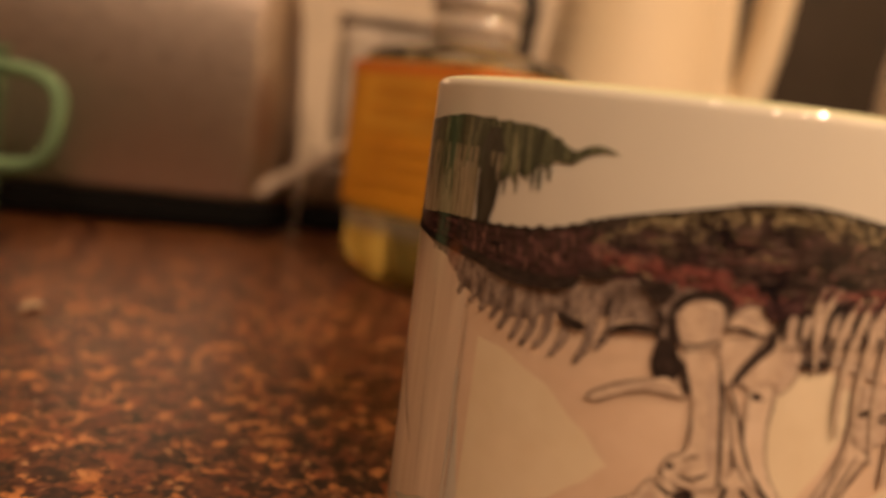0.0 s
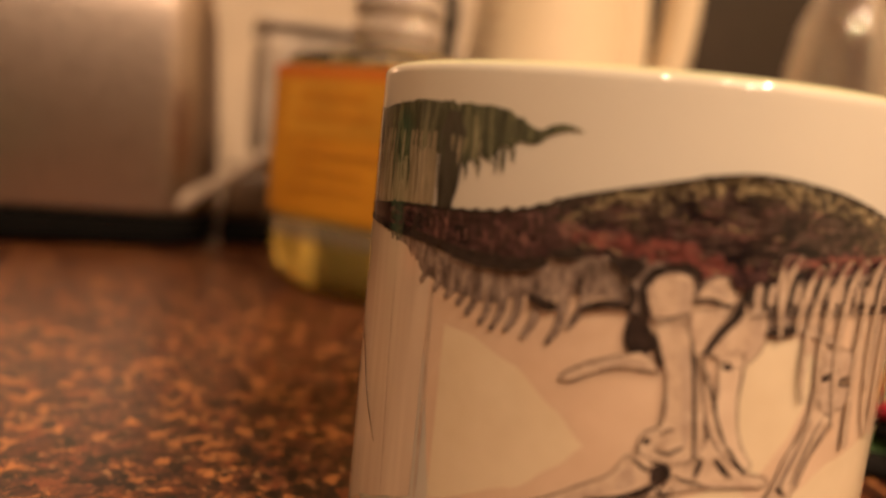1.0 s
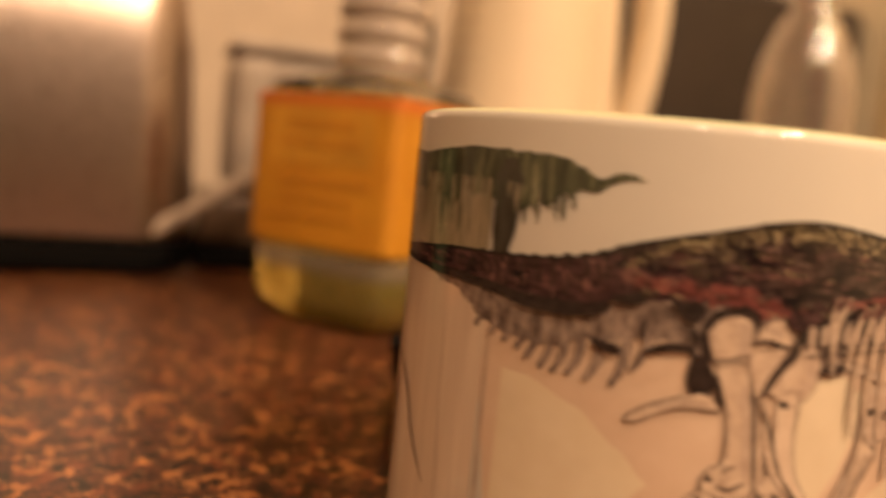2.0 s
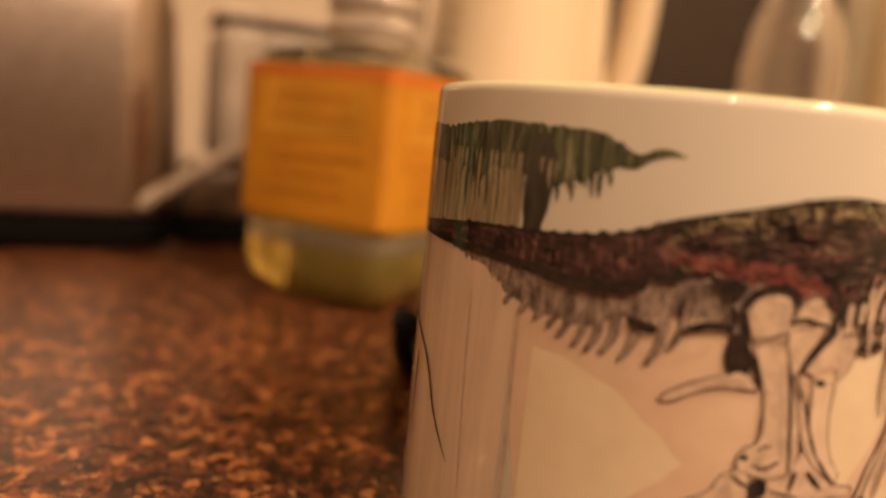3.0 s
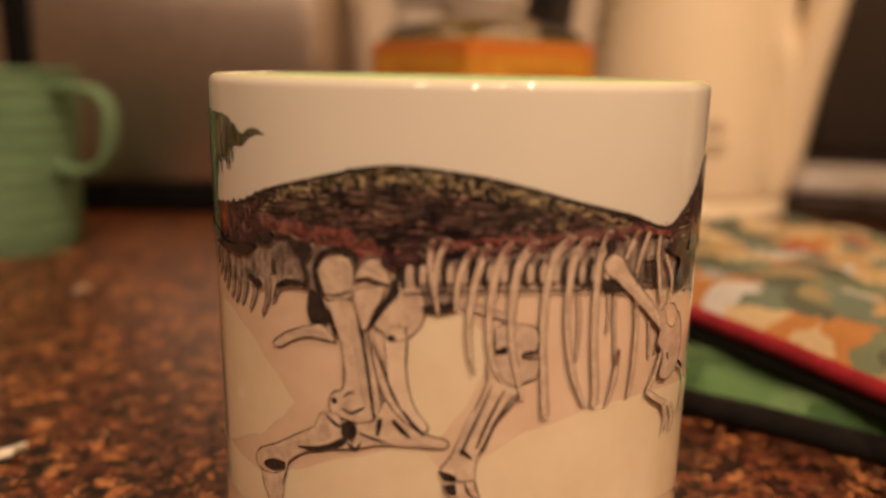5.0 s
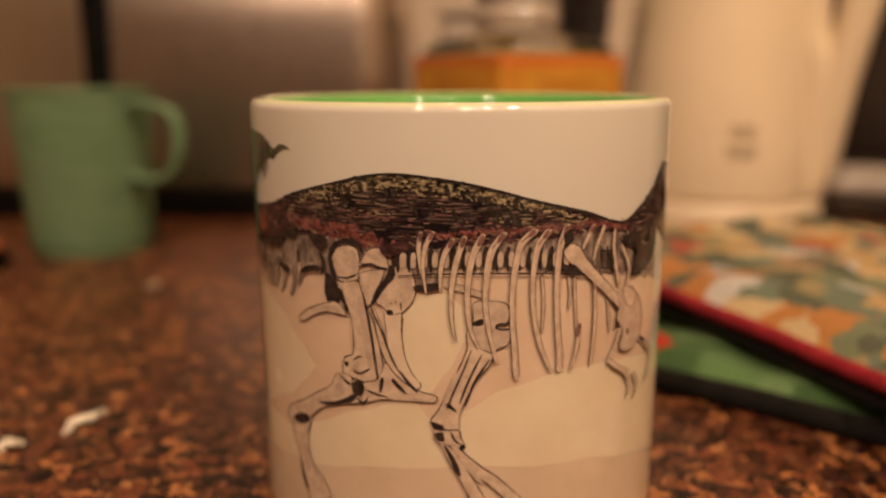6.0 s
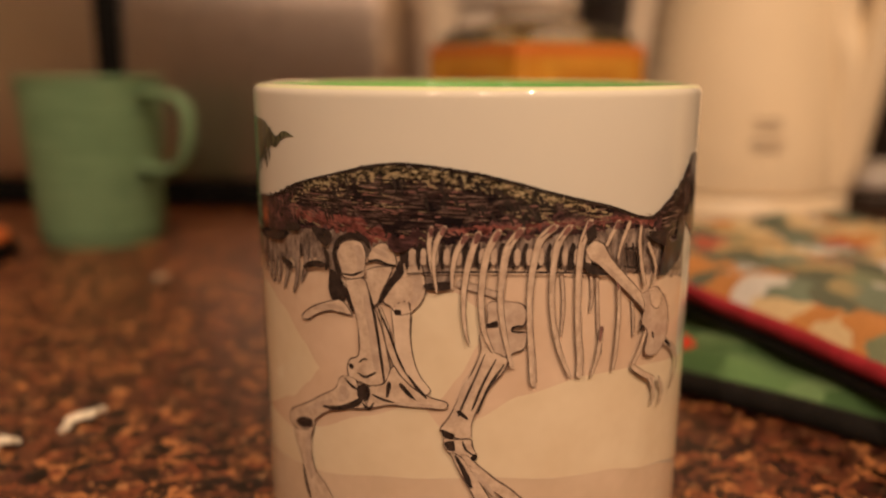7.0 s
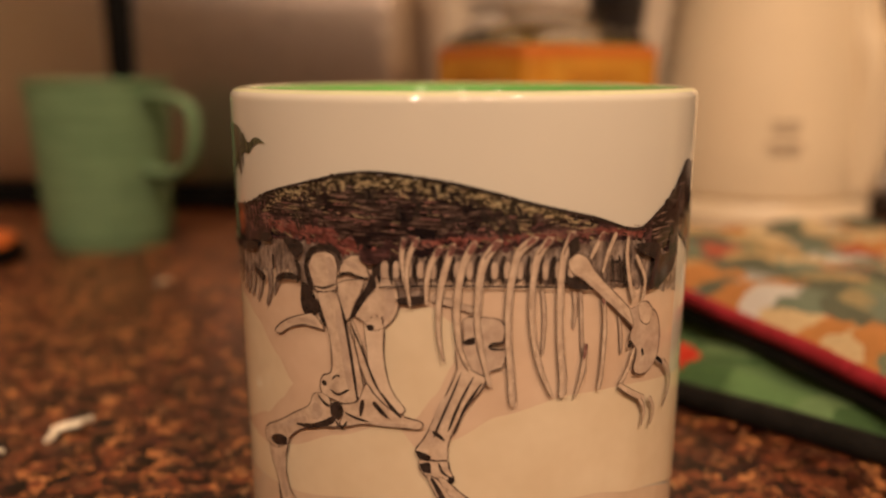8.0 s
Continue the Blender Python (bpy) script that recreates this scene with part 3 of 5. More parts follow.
for i in range(64):
    s = rng.uniform(-54, -30)
    z = rng.uniform(60.8, 64.6 + max(0, (s + 40) * 0.25))
    ln = rng.uniform(0.6, 2.2)
    band(rng.choice(("rose", "dark")), [(s - 0.1, z + ln / 2), (s + 0.15, z - ln / 2)], [rng.uniform(0.2, 0.5), 0.2], rng.uniform(0.222, 0.238), 0.3)
for i in range(150):
    s = rng.uniform(-32, 34)
    z = height_at([(-32, 63.9), (-16, 63.2), (-8, 61.6), (0, 63.6), (34, 63.8)], s) + rng.uniform(-1.2, 1.4)
    ln = rng.uniform(0.5, 1.8)
    band(rng.choice(("dark", "dark", "rose", "straw")), [(s - ln / 2, z + 0.12 * ln), (s + ln / 2, z - 0.12 * ln)], [rng.uniform(0.12, 0.3), 0.1], rng.uniform(0.222, 0.238), 0.4)
for i in range(70):
    s = rng.uniform(-26, 14)
    z = height_at(RIDGE, s) - rng.uniform(1.5, 6.5)
    ln = rng.uniform(0.8, 2.4)
    band("dark", [(s - 0.4, z + ln / 2), (s + 0.3, z - ln / 2)], [rng.uniform(0.3, 0.9), 0.3], rng.uniform(0.2385, 0.2395), 0.5)
# joints of the tail and its uneven upper edge
for i in range(15):
    s = -64 + i * 2.35
    top = height_at([(-64, 64.1), (-50, 64.9), (-44, 65.4), (-38.8, 66.4), (-30, 69.2)], s)
    band("dark", [(s, top - 0.2), (s + 0.35, top - 1.6), (s + 0.1, top - 3.2)], [0.5, 0.3, 0.15], rng.uniform(0.2385, 0.2395), 0.4)
    band("dark", [(s - 1.1, top - 0.1), (s - 0.2, top + 0.28), (s + 0.9, top - 0.1)], [0.3, 0.5, 0.3], rng.uniform(0.222, 0.236), 0.4)
# streaks hanging from the foliage
for i in range(46):
    s = rng.uniform(-74, -40)
    z = 75.5 - max(0, s + 52) * 0.12
    low = rng.uniform(66, 72) if s < -53 else rng.uniform(70.5, 73.5)
    band(rng.choice(("leaf", "leaf", "moss")), [(s, z), (s - 0.1, (z + low) / 2), (s + 0.15, low)], [rng.uniform(0.4, 1.0), 0.5, 0.1], rng.uniform(0.152, 0.158), 0.3)
over[0] = True
# far limbs and pelvis
bone([(-0.3, 55.3), (2.6, 54.5), (5.9, 53.4)], 1.3, 1.2, 1.1, "far")
bone([(16.2, 56.8), (16.7, 51.6), (16.5, 45.9)], 0.6, 0.7, 0.45, "far")
bone([(22.7, 55.7), (23.1, 49.9), (23.6, 45), (24.2, 41.7)], 0.6, 0.7, 0.45, "far")
bone([(30.5, 50.7), (31.2, 46.6), (31.4, 43.7)], 0.6, 0.7, 0.45, "far")
bone([(21.5, 56), (21.9, 52.5), (21.6, 49.6)], 0.6, 0.7, 0.45, "far")
shape("pale", [(-11.3, 50.2), (-10.2, 51.4), (-8.4, 51.8), (-8, 49.6), (-8.1, 46), (-7.6, 42.2), (-6.5, 39.3), (-4.8, 37), (-5.8, 36.1), (-7.6, 37.8), (-9.5, 40), (-10.6, 42.8), (-11, 46.6)], 0.3)
shape("bone", [(-9.5, 60), (-7.4, 60.7), (-6.1, 57.8), (-5.5, 54.2), (-6.3, 51.8), (-8.1, 50), (-10.3, 49.5), (-11.4, 50.7), (-12.7, 51.5), (-11.5, 53.6), (-10, 55.9)], 0.28)
ink([(-8.4, 59.5), (-7.2, 56.8), (-6.8, 53.6), (-7.9, 51.5)], 1.6, 1.2, "far")
ink([(-10.8, 49.8), (-9.6, 50)], 1.1, 0.8)
# hip and standing leg
shape("dark", [(-23.1, 55.6), (-21.3, 54.9), (-20.4, 53.7), (-19.9, 51.3), (-21, 49.8), (-22.9, 50.4), (-23.6, 52.4)], 0.1)
shape("bone", [(-21.4, 50.6), (-24, 49.8), (-27.3, 48.4), (-29.9, 46.7), (-30.8, 45.5), (-29, 45.6), (-26.8, 47), (-23.4, 48.3), (-20.1, 48.3), (-18.7, 48.4), (-20, 50.1)], 0.3)
ink([(-27.4, 47.9), (-23.4, 49.1), (-20.1, 49.1)], 0.9, 0.7, "far")
shape("bone", [(-15.7, 56.4), (-14.1, 57.1), (-11.2, 57.4), (-11.7, 55.5), (-12.9, 53.3), (-14, 50.8), (-15.3, 51.2), (-15.8, 53.6)], 0.25)
shape("bone", [(-15.1, 59.3), (-13.8, 60.8), (-12.1, 61.3), (-10.9, 60.2), (-10.3, 58.4), (-10.7, 57.7), (-12.6, 57.9), (-14.4, 58.2), (-15.4, 58.2)], 0.3)
shape("bone", [(-21.5, 58.5), (-20.5, 60.4), (-18.6, 61.2), (-16.6, 61), (-15.8, 59.2), (-16.1, 56.9), (-16.3, 55.2), (-19.9, 54.6), (-20.9, 56.5)], 0.3)
ink([(-17.5, 60.4), (-16.7, 58.2), (-17, 55.8)], 1.6, 1.4, "far")
ink([(-14.6, 60.1), (-12.8, 59.5), (-11.5, 58.8)], 0.9, 0.6, "far")
ink([(-22.4, 58.2), (-21.1, 60.7), (-18.8, 61.9), (-16.1, 61.7), (-15, 60.1)], 1, 0.9)
ink([(-22.1, 58.9), (-21.7, 56.6), (-20.8, 54.6)], 1.1, 0.8)
ink([(-15.9, 57.5), (-13.8, 58.3), (-12.1, 57.8), (-10.5, 57.7)], 0.45, 0.5)
ink([(-9.7, 58.4), (-9.9, 56.6), (-11.4, 54.6), (-12.7, 52.5), (-13.6, 50.9)], 1.5, 0.8)
ink([(-9.8, 62.1), (-9.2, 59.9), (-9.4, 57.8)], 1.4, 0.8)
ink([(-20.6, 55.3), (-18.4, 55.3), (-16.3, 56.2)], 0.3, 0.4)
shape("bone", [(-13.5, 51.4), (-11.8, 47.4), (-10.9, 43.7), (-9.7, 40.7), (-7.6, 37.8), (-5.5, 35.8), (-6.6, 34.8), (-9.5, 38), (-11.2, 40.9), (-12.5, 44.9)], 0.26)
shape("bone", [(-14.8, 51.3), (-14, 49.6), (-12.8, 45.9), (-12.1, 42.6), (-11.5, 38.7), (-12, 37.6), (-12.6, 37.8), (-13.1, 41.4), (-13.9, 45.7)], 0.26)
shape("bone", [(-19.9, 54.2), (-16.3, 54.9), (-15.3, 52.7), (-14.4, 49), (-13.7, 44.3), (-13.2, 40.4), (-12.8, 37.5), (-15.1, 36.5), (-17.2, 36.7), (-19.5, 37.2), (-19.9, 39), (-19.2, 40.5), (-17.6, 41.5), (-17.4, 44.7), (-17.8, 48), (-18.9, 51.2)], 0.3)
ink([(-16, 52.1), (-15.1, 48.4), (-14.5, 44.2), (-14.2, 39.3)], 1.7, 1.6, "far")
ink([(-15.3, 53.1), (-14.4, 49), (-13.5, 43.3), (-12.9, 37.7)], 0.55, 0.5)
ink([(-20.2, 53.2), (-19.3, 51.2), (-18.4, 49)], 1.1, 0.7)
ink([(-19.4, 39.5), (-18.7, 38.9)], 1, 1)
ink([(-17.5, 40.1), (-16.7, 40.9), (-15.8, 41)], 0.3, 0.35)
ink([(-17.9, 38.3), (-16.3, 37.8), (-14.2, 39)], 0.4, 0.5)
ink([(-14, 51), (-11.8, 46.3), (-10.3, 42.3), (-9, 39.7)], 0.3, 0.5)
shape("bone", [(-15.6, 36.2), (-12.8, 37.2), (-11.2, 40.5), (-9.8, 39), (-7.6, 37.1), (-4.7, 35.7), (-2.4, 35.2), (-1.9, 34.5), (-2.6, 33.8), (-5.2, 33.8), (-9, 33.7), (-12, 33.5), (-14.6, 32.6), (-16.2, 32.6), (-15.7, 34.2)], 0.3)
ink([(-10, 37.6), (-8.6, 36.1), (-7.3, 35)], 1.2, 0.3)
ink([(-11.8, 37.7), (-12.3, 34.8)], 0.9, 0.5)
ink([(-8.6, 39.3), (-6.9, 37.1), (-5.4, 35.5)], 0.5, 0.6)
ink([(-15.1, 34.9), (-13, 34.3), (-11, 34.1)], 0.5, 0.4)
ink([(-11, 34), (-7.1, 34.1), (-3.3, 34.3)], 0.7, 0.5, "far")
shape("bone", [(-19.9, 37.4), (-18.1, 36.8), (-17.8, 34.4), (-16.2, 33), (-16.8, 32), (-20.9, 31.1), (-24.9, 29.4), (-27.9, 27), (-28.6, 25.5), (-31.3, 23.8), (-34.8, 23.4), (-36.2, 24.4), (-35.3, 26.6), (-30.1, 29.6), (-26.1, 32.2), (-22.7, 34.4), (-21.6, 36.6)], 0.3)
ink([(-21.5, 35.1), (-20.6, 33.7), (-22.1, 32.3)], 1.8, 1.4, "far")
ink([(-30.2, 28.5), (-25.5, 30.7), (-23.4, 31.9)], 1, 1.2, "far")
ink([(-25.8, 30.2), (-22.2, 30.8), (-18.5, 32.5), (-17.1, 33.7)], 0.7, 1.3)
shape("dark", [(-17.9, 35.7), (-16.7, 36.5), (-15.6, 36), (-15.4, 34.6), (-16.7, 33.5), (-17.9, 33.9)], 0.1)
ink([(-17.1, 33.1), (-15.8, 32.1), (-14.7, 33.5)], 0.5, 0.4)
ink([(-20.5, 36.8), (-19.1, 35.7), (-18, 35.3)], 0.4, 0.6)
shape("bone", [(-34.8, 23.1), (-31.3, 23.9), (-28.6, 25.4), (-29.4, 22.7), (-29.4, 19.3), (-28.1, 16.4), (-25.5, 14.6), (-24, 10.7), (-28.9, 7.5), (-30.7, 12), (-31.8, 16.1), (-33.1, 19), (-34.2, 20.9)], 0.28)
ink([(-29.8, 23.6), (-30.4, 18.9), (-29.8, 14.6)], 1.5, 1.6, "far")
shape("dark", [(-33.6, 25.3), (-31.2, 26.5), (-28.8, 26.7), (-28.9, 25.5), (-31.7, 24.1), (-33.9, 24.3)], 0.1)
ink([(-32, 16.6), (-31.3, 13.1), (-30.1, 10.5)], 0.7, 1.1)
# striding leg
shape("far", [(4.2, 52), (5.4, 52.5), (9.4, 52.1), (10.5, 50.6), (10.1, 48.3), (8.4, 48.1), (8.4, 47.3), (10.6, 47.1), (10.3, 44.5), (8.7, 43.8), (7.4, 43.1), (5.1, 43.7), (3.9, 46.1), (4.3, 48.5)], 0.28)
ink([(10.4, 48.3), (8.5, 48.1), (8.4, 47.4), (10.4, 47.1)], 0.4, 0.4)
shape("dark", [(4.1, 48.6), (5.8, 49.3), (6, 48.2), (4.6, 48)], 0.1)
shape("bone", [(3.6, 47.7), (4.7, 44.7), (6.9, 43.2), (7.9, 42.7), (7, 40.6), (4.8, 37.8), (3, 34.3), (2, 31.4), (1.8, 28.9), (-0.4, 28.8), (-2.4, 29.5), (-3.1, 30.4), (-1.5, 32.9), (0.5, 37.4), (2.1, 40.8), (3.3, 44.2), (3.1, 46.6)], 0.3)
ink([(2.3, 39.9), (0.8, 36.1), (-0.8, 32.4)], 2, 1.8, "far")
ink([(5.8, 42.8), (3.7, 38.4), (2, 33.8)], 0.35, 0.5)
ink([(7.1, 41.8), (4.6, 37.8), (2.9, 33.2)], 0.5, 0.4)
ink([(4, 43.7), (2.6, 39.9), (0.8, 35.5), (-0.2, 32.7)], 0.25, 0.5)
ink([(-0.4, 33.7), (0.5, 33), (1.4, 32.2)], 0.9, 0.4)
shape("bone", [(-2.6, 28.7), (-0.6, 28.6), (1.8, 28.7), (2.2, 27.4), (2.9, 25.5), (1.5, 24.9), (-0.1, 25.7), (-1.5, 25.9), (-2.5, 27.2)], 0.28)
shape("bone", [(-1.5, 26.2), (-0.1, 25.7), (1.8, 23.7), (3.9, 20), (6.1, 16.1), (8.3, 11), (6.2, 10.1), (3.9, 15.1), (1.8, 19.5), (-0.1, 23)], 0.28)
shape("bone", [(0.2, 25.9), (1.5, 25.6), (3.4, 23.8), (6.2, 21.3), (8.7, 19.4), (12.3, 15.7), (15.2, 12.4), (13.5, 11.6), (9.7, 15.4), (7.2, 18), (4.9, 19.8), (2.5, 22.3)], 0.28)
ink([(2.3, 22.7), (4.3, 20.5), (6.1, 18.1)], 1, 0.8, "far")
shape("dark", [(-3, 30.2), (-2, 30), (-0.7, 29.4), (-1.2, 28.5), (-2.6, 28.9)], 0.1)
shape("dark", [(-2.5, 27.9), (-0.9, 28.3), (-0.7, 26.5), (-1.9, 26.6)], 0.1)
ink([(2, 25.6), (2.9, 25.2)], 1.3, 1.1)
ink([(-0.7, 25.7), (0.6, 23.3), (2.1, 19.8)], 0.6, 1)
ink([(0.5, 28.4), (1.1, 26.8), (2.4, 25.8)], 0.4, 0.4)
# backbone between the ribs
ink([(-8.2, 61.6), (-8.6, 59.2), (-8.5, 57.2)], 0.8, 0.6)
ink([(-7.7, 60.7), (-7.8, 58)], 0.9, 1, "far")
ink([(-6.3, 61.7), (-6.7, 59.3), (-6.5, 57.3)], 1.0, 0.5)
ink([(-5.8, 60.8), (-5.9, 58.1)], 0.9, 1, "far")
ink([(-4.5, 61.8), (-4.8, 59.4), (-4.6, 57.4)], 1.2, 0.7)
ink([(-3.9, 60.9), (-4, 58.2)], 0.9, 1, "far")
ink([(-2.6, 61.9), (-3, 59.5), (-2.8, 57.5)], 0.8, 0.6)
ink([(-2.1, 61), (-2.2, 58.3)], 0.9, 1, "far")
ink([(-0.8, 61.9), (-1.1, 59.6), (-0.9, 57.6)], 1.0, 0.5)
ink([(-0.3, 61), (-0.3, 58.3)], 0.9, 1, "far")
ink([(1, 62), (0.7, 59.6), (0.9, 57.6)], 1.2, 0.7)
ink([(1.6, 61.1), (1.5, 58.4)], 0.9, 1, "far")
ink([(2.8, 62), (2.5, 59.6), (2.7, 57.7)], 0.8, 0.6)
ink([(3.4, 61.1), (3.3, 58.4)], 0.9, 1, "far")
ink([(4.7, 62), (4.3, 59.7), (4.5, 57.7)], 1.0, 0.5)
ink([(5.2, 61.1), (5.1, 58.4)], 0.9, 1, "far")
ink([(6.5, 62), (6.2, 59.6), (6.4, 57.7)], 1.2, 0.7)
ink([(7, 61.1), (7, 58.4)], 0.9, 1, "far")
ink([(8.3, 61.9), (8, 59.6), (8.2, 57.6)], 0.8, 0.6)
ink([(8.8, 61), (8.8, 58.3)], 0.9, 1, "far")
ink([(10.2, 61.9), (9.9, 59.6), (10.1, 57.6)], 1.0, 0.5)
ink([(10.7, 61), (10.7, 58.3)], 0.9, 1, "far")
ink([(12, 61.8), (11.7, 59.5), (12, 57.5)], 1.2, 0.7)
ink([(12.6, 60.9), (12.6, 58.2)], 0.9, 1, "far")
ink([(14, 61.7), (13.7, 59.4), (13.9, 57.4)], 0.8, 0.6)
ink([(14.5, 60.8), (14.6, 58.1)], 0.9, 1, "far")
ink([(15.9, 61.6), (15.6, 59.3), (15.9, 57.2)], 1.0, 0.5)
ink([(16.5, 60.7), (16.6, 57.9)], 0.9, 1, "far")
ink([(17.9, 61.5), (17.7, 59.1), (18, 57.1)], 1.2, 0.7)
ink([(18.6, 60.5), (18.6, 57.8)], 0.9, 1, "far")
ink([(20, 61.3), (19.8, 59), (20.1, 56.9)], 0.8, 0.6)
ink([(20.7, 60.3), (20.8, 57.6)], 0.9, 1, "far")
ink([(22.2, 61.1), (22, 58.7), (22.3, 56.7)], 1.0, 0.5)
ink([(22.9, 60.1), (23, 57.3)], 0.9, 1, "far")
ink([(-8.6, 56.6), (-1.6, 57.2), (7.1, 57.3), (16.2, 56.8), (22.3, 56.1)], 0.35, 0.3)
shape("dark", [(-5.9, 54.9), (-4.7, 55.3), (-1.6, 55.7), (-1.4, 54.6), (-3.4, 54), (-5.5, 54.3)], 0.1)
# ribs, from the hip forward
bone([(-4.5, 64.3), (-4.9, 61.5), (-4.6, 58.3), (-3.8, 54.1)], 0.8, 0.8, 0.6, 0.4, "bone")
bone([(-2.4, 64.4), (-3.7, 62), (-4.2, 58.4), (-3.7, 53.8)], 0.9, 0.9, 0.7, 0.4, "bone")
bone([(0.9, 63.2), (-0.6, 60.5), (-1.2, 57.6), (-1.3, 54.3)], 1, 1, 0.8, 0.4, "bone")
bone([(2.8, 63.6), (1.7, 60.4), (0.8, 56.3), (0.5, 51.7), (0.8, 47.9), (1.4, 45.3)], 1.1, 1.1, 1, 0.8, 0.6, 0.3, "bone")
bone([(5.9, 63.9), (4.2, 60.6), (3.4, 55.9), (3.3, 51.3), (3.9, 47.1), (5.2, 44.1)], 1.2, 1.2, 1.1, 1, 0.8, 0.5, "bone")
bone([(9.4, 64.1), (7.4, 61.4), (6.6, 57.7), (6.3, 52.2), (6.8, 48), (7.6, 44.2), (8.3, 41.3)], 1.3, 1.3, 1.2, 1, 0.9, 0.7, 0.6, "bone")
bone([(14.8, 64.4), (12.5, 62.5), (11.6, 59.5), (11, 54.8), (11, 49.2), (11.5, 43), (11.9, 38.1)], 1.2, 1.3, 1.2, 1.1, 1, 1.1, 1.2, "bone")
bone([(17.2, 64.2), (15.4, 61.8), (14.7, 58.2), (14.5, 53.2), (15, 48.5), (16.2, 43.6), (18.2, 38.9)], 1.3, 1.3, 1.1, 0.9, 0.9, 0.9, 0.6, "bone")
bone([(20.8, 64.9), (19.5, 61.5), (19.1, 57.9), (19.1, 51.4), (19.5, 45.6), (20, 41.6), (19.9, 38.7)], 1.2, 1.3, 1.2, 1.1, 1.1, 1.3, 1.2, "bone")
bone([(23.9, 46.9), (23.4, 42.1), (22.2, 38.3)], 0.8, 0.9, 0.5, "bone")
bone([(26.7, 55.6), (27.3, 50.3), (27.3, 45.2), (27, 40.9), (26.6, 38.7)], 0.8, 0.8, 0.8, 0.8, 0.6, "bone")
bone([(26.3, 64.4), (24.8, 62), (23.6, 59.8)], 0.9, 0.9, 0.5, "bone")
bone([(28.7, 64), (27.2, 60.8), (26.5, 58.2)], 0.9, 0.8, 0.5, "bone")
bone([(31.4, 63.1), (31.3, 60.2), (32.1, 56.3), (33.3, 52.6)], 0.7, 0.8, 0.9, 0.9, "bone")
bone([(33.5, 59.9), (36, 55.6), (35.5, 52.2)], 0.8, 0.8, 0.7, "bone")
ink([(-4.5, 64.3), (-4.7, 62.7)], 0.74, 0.45, "rose")
ink([(-2.4, 64.4), (-3.1, 63.1)], 0.83, 0.50, "rose")
ink([(0.9, 63.2), (0.1, 61.7)], 0.92, 0.56, "rose")
ink([(2.8, 63.6), (2.2, 61.8)], 1.01, 0.62, "rose")
ink([(5.9, 63.9), (5, 62.1)], 1.10, 0.67, "rose")
ink([(9.4, 64.1), (8.3, 62.6)], 1.20, 0.73, "rose")
ink([(14.8, 64.4), (13.5, 63.4)], 1.10, 0.67, "rose")
ink([(17.2, 64.2), (16.2, 62.9)], 1.20, 0.73, "rose")
ink([(20.8, 64.9), (20.1, 63)], 1.10, 0.67, "rose")
ink([(23.9, 46.9), (23.6, 44.3)], 0.74, 0.45, "rose")
ink([(26.7, 55.6), (27, 52.7)], 0.74, 0.45, "rose")
ink([(26.3, 64.4), (25.5, 63.1)], 0.83, 0.50, "rose")
# shoulder, arm and claws
ink([(28, 60.7), (28.7, 56.3)], 0.5, 0.7)
ink([(29.5, 60.5), (30.3, 56.1)], 0.5, 0.7)
ink([(30.6, 60.3), (31.4, 55.9)], 0.5, 0.7)
ink([(27.8, 59.6), (30.7, 59.4)], 0.4, 0.4)
ink([(27.8, 56.7), (31.5, 55.8)], 0.4, 0.4)
shape("bone", [(20, 60.4), (21.5, 61.6), (22.9, 61.2), (23.7, 60.6), (24.9, 58.7), (28.1, 55.4), (32.5, 51.3), (35.3, 48.1), (34.4, 47.3), (32, 49.3), (28.3, 52.9), (23.9, 56.8), (21.1, 58.5)], 0.3)
ink([(22.4, 58.3), (25.7, 55.5), (29.7, 52), (33, 49)], 0.9, 0.7, "far")
shape("dark", [(20, 63.3), (21.6, 64.3), (22, 62.2), (20.5, 61.6)], 0.1)
shape("dark", [(20.1, 58.3), (23.4, 56.5), (24.8, 55.6), (20.6, 56.3)], 0.1)
shape("far", [(32.5, 51.2), (35.6, 51.2), (39.5, 49.4), (41.3, 45.3), (40.8, 41.2), (38.1, 39.2), (35.3, 39.4), (34.2, 40.8), (34.7, 43.6), (32.9, 46.2), (33.5, 48.5)], 0.28)
shape("bone", [(34.4, 51.9), (36.9, 51.6), (38.7, 49.5), (37.4, 47.7), (35.3, 48.8)], 0.25)
ink([(33.4, 45.5), (32.6, 44.7)], 0.9, 0.7)
ink([(36.1, 43.7), (36.6, 42.3)], 0.5, 0.5)
ink([(40.6, 41), (43.2, 39.2)], 0.9, 0.7)
bone([(34.1, 44.1), (32.9, 41.1), (31.2, 38.7)], 0.9, 0.9, 0.8, "bone")
bone([(31, 38.5), (34, 36.4), (37.6, 34.4)], 0.9, 1, 1.1, "bone")
bone([(36.1, 34.9), (37.8, 32.2), (37.1, 29.4)], 0.8, 0.8, 0.3, "bone")
bone([(39.1, 34.2), (40.8, 31.3), (39.8, 28.7)], 0.8, 0.8, 0.3, "bone")
bone([(43.1, 39.7), (46.3, 36.3), (46, 33), (43.9, 30.6)], 0.9, 0.8, 0.7, 0.4, "far")
shape("dark", [(33.3, 61.9), (39, 61.2), (40.5, 59), (43.6, 59.5), (45.3, 62), (45.3, 56.4), (40.5, 53.8), (37, 53.7), (37.4, 56.4), (38.2, 58.6), (34.7, 60.1)], 0.1)
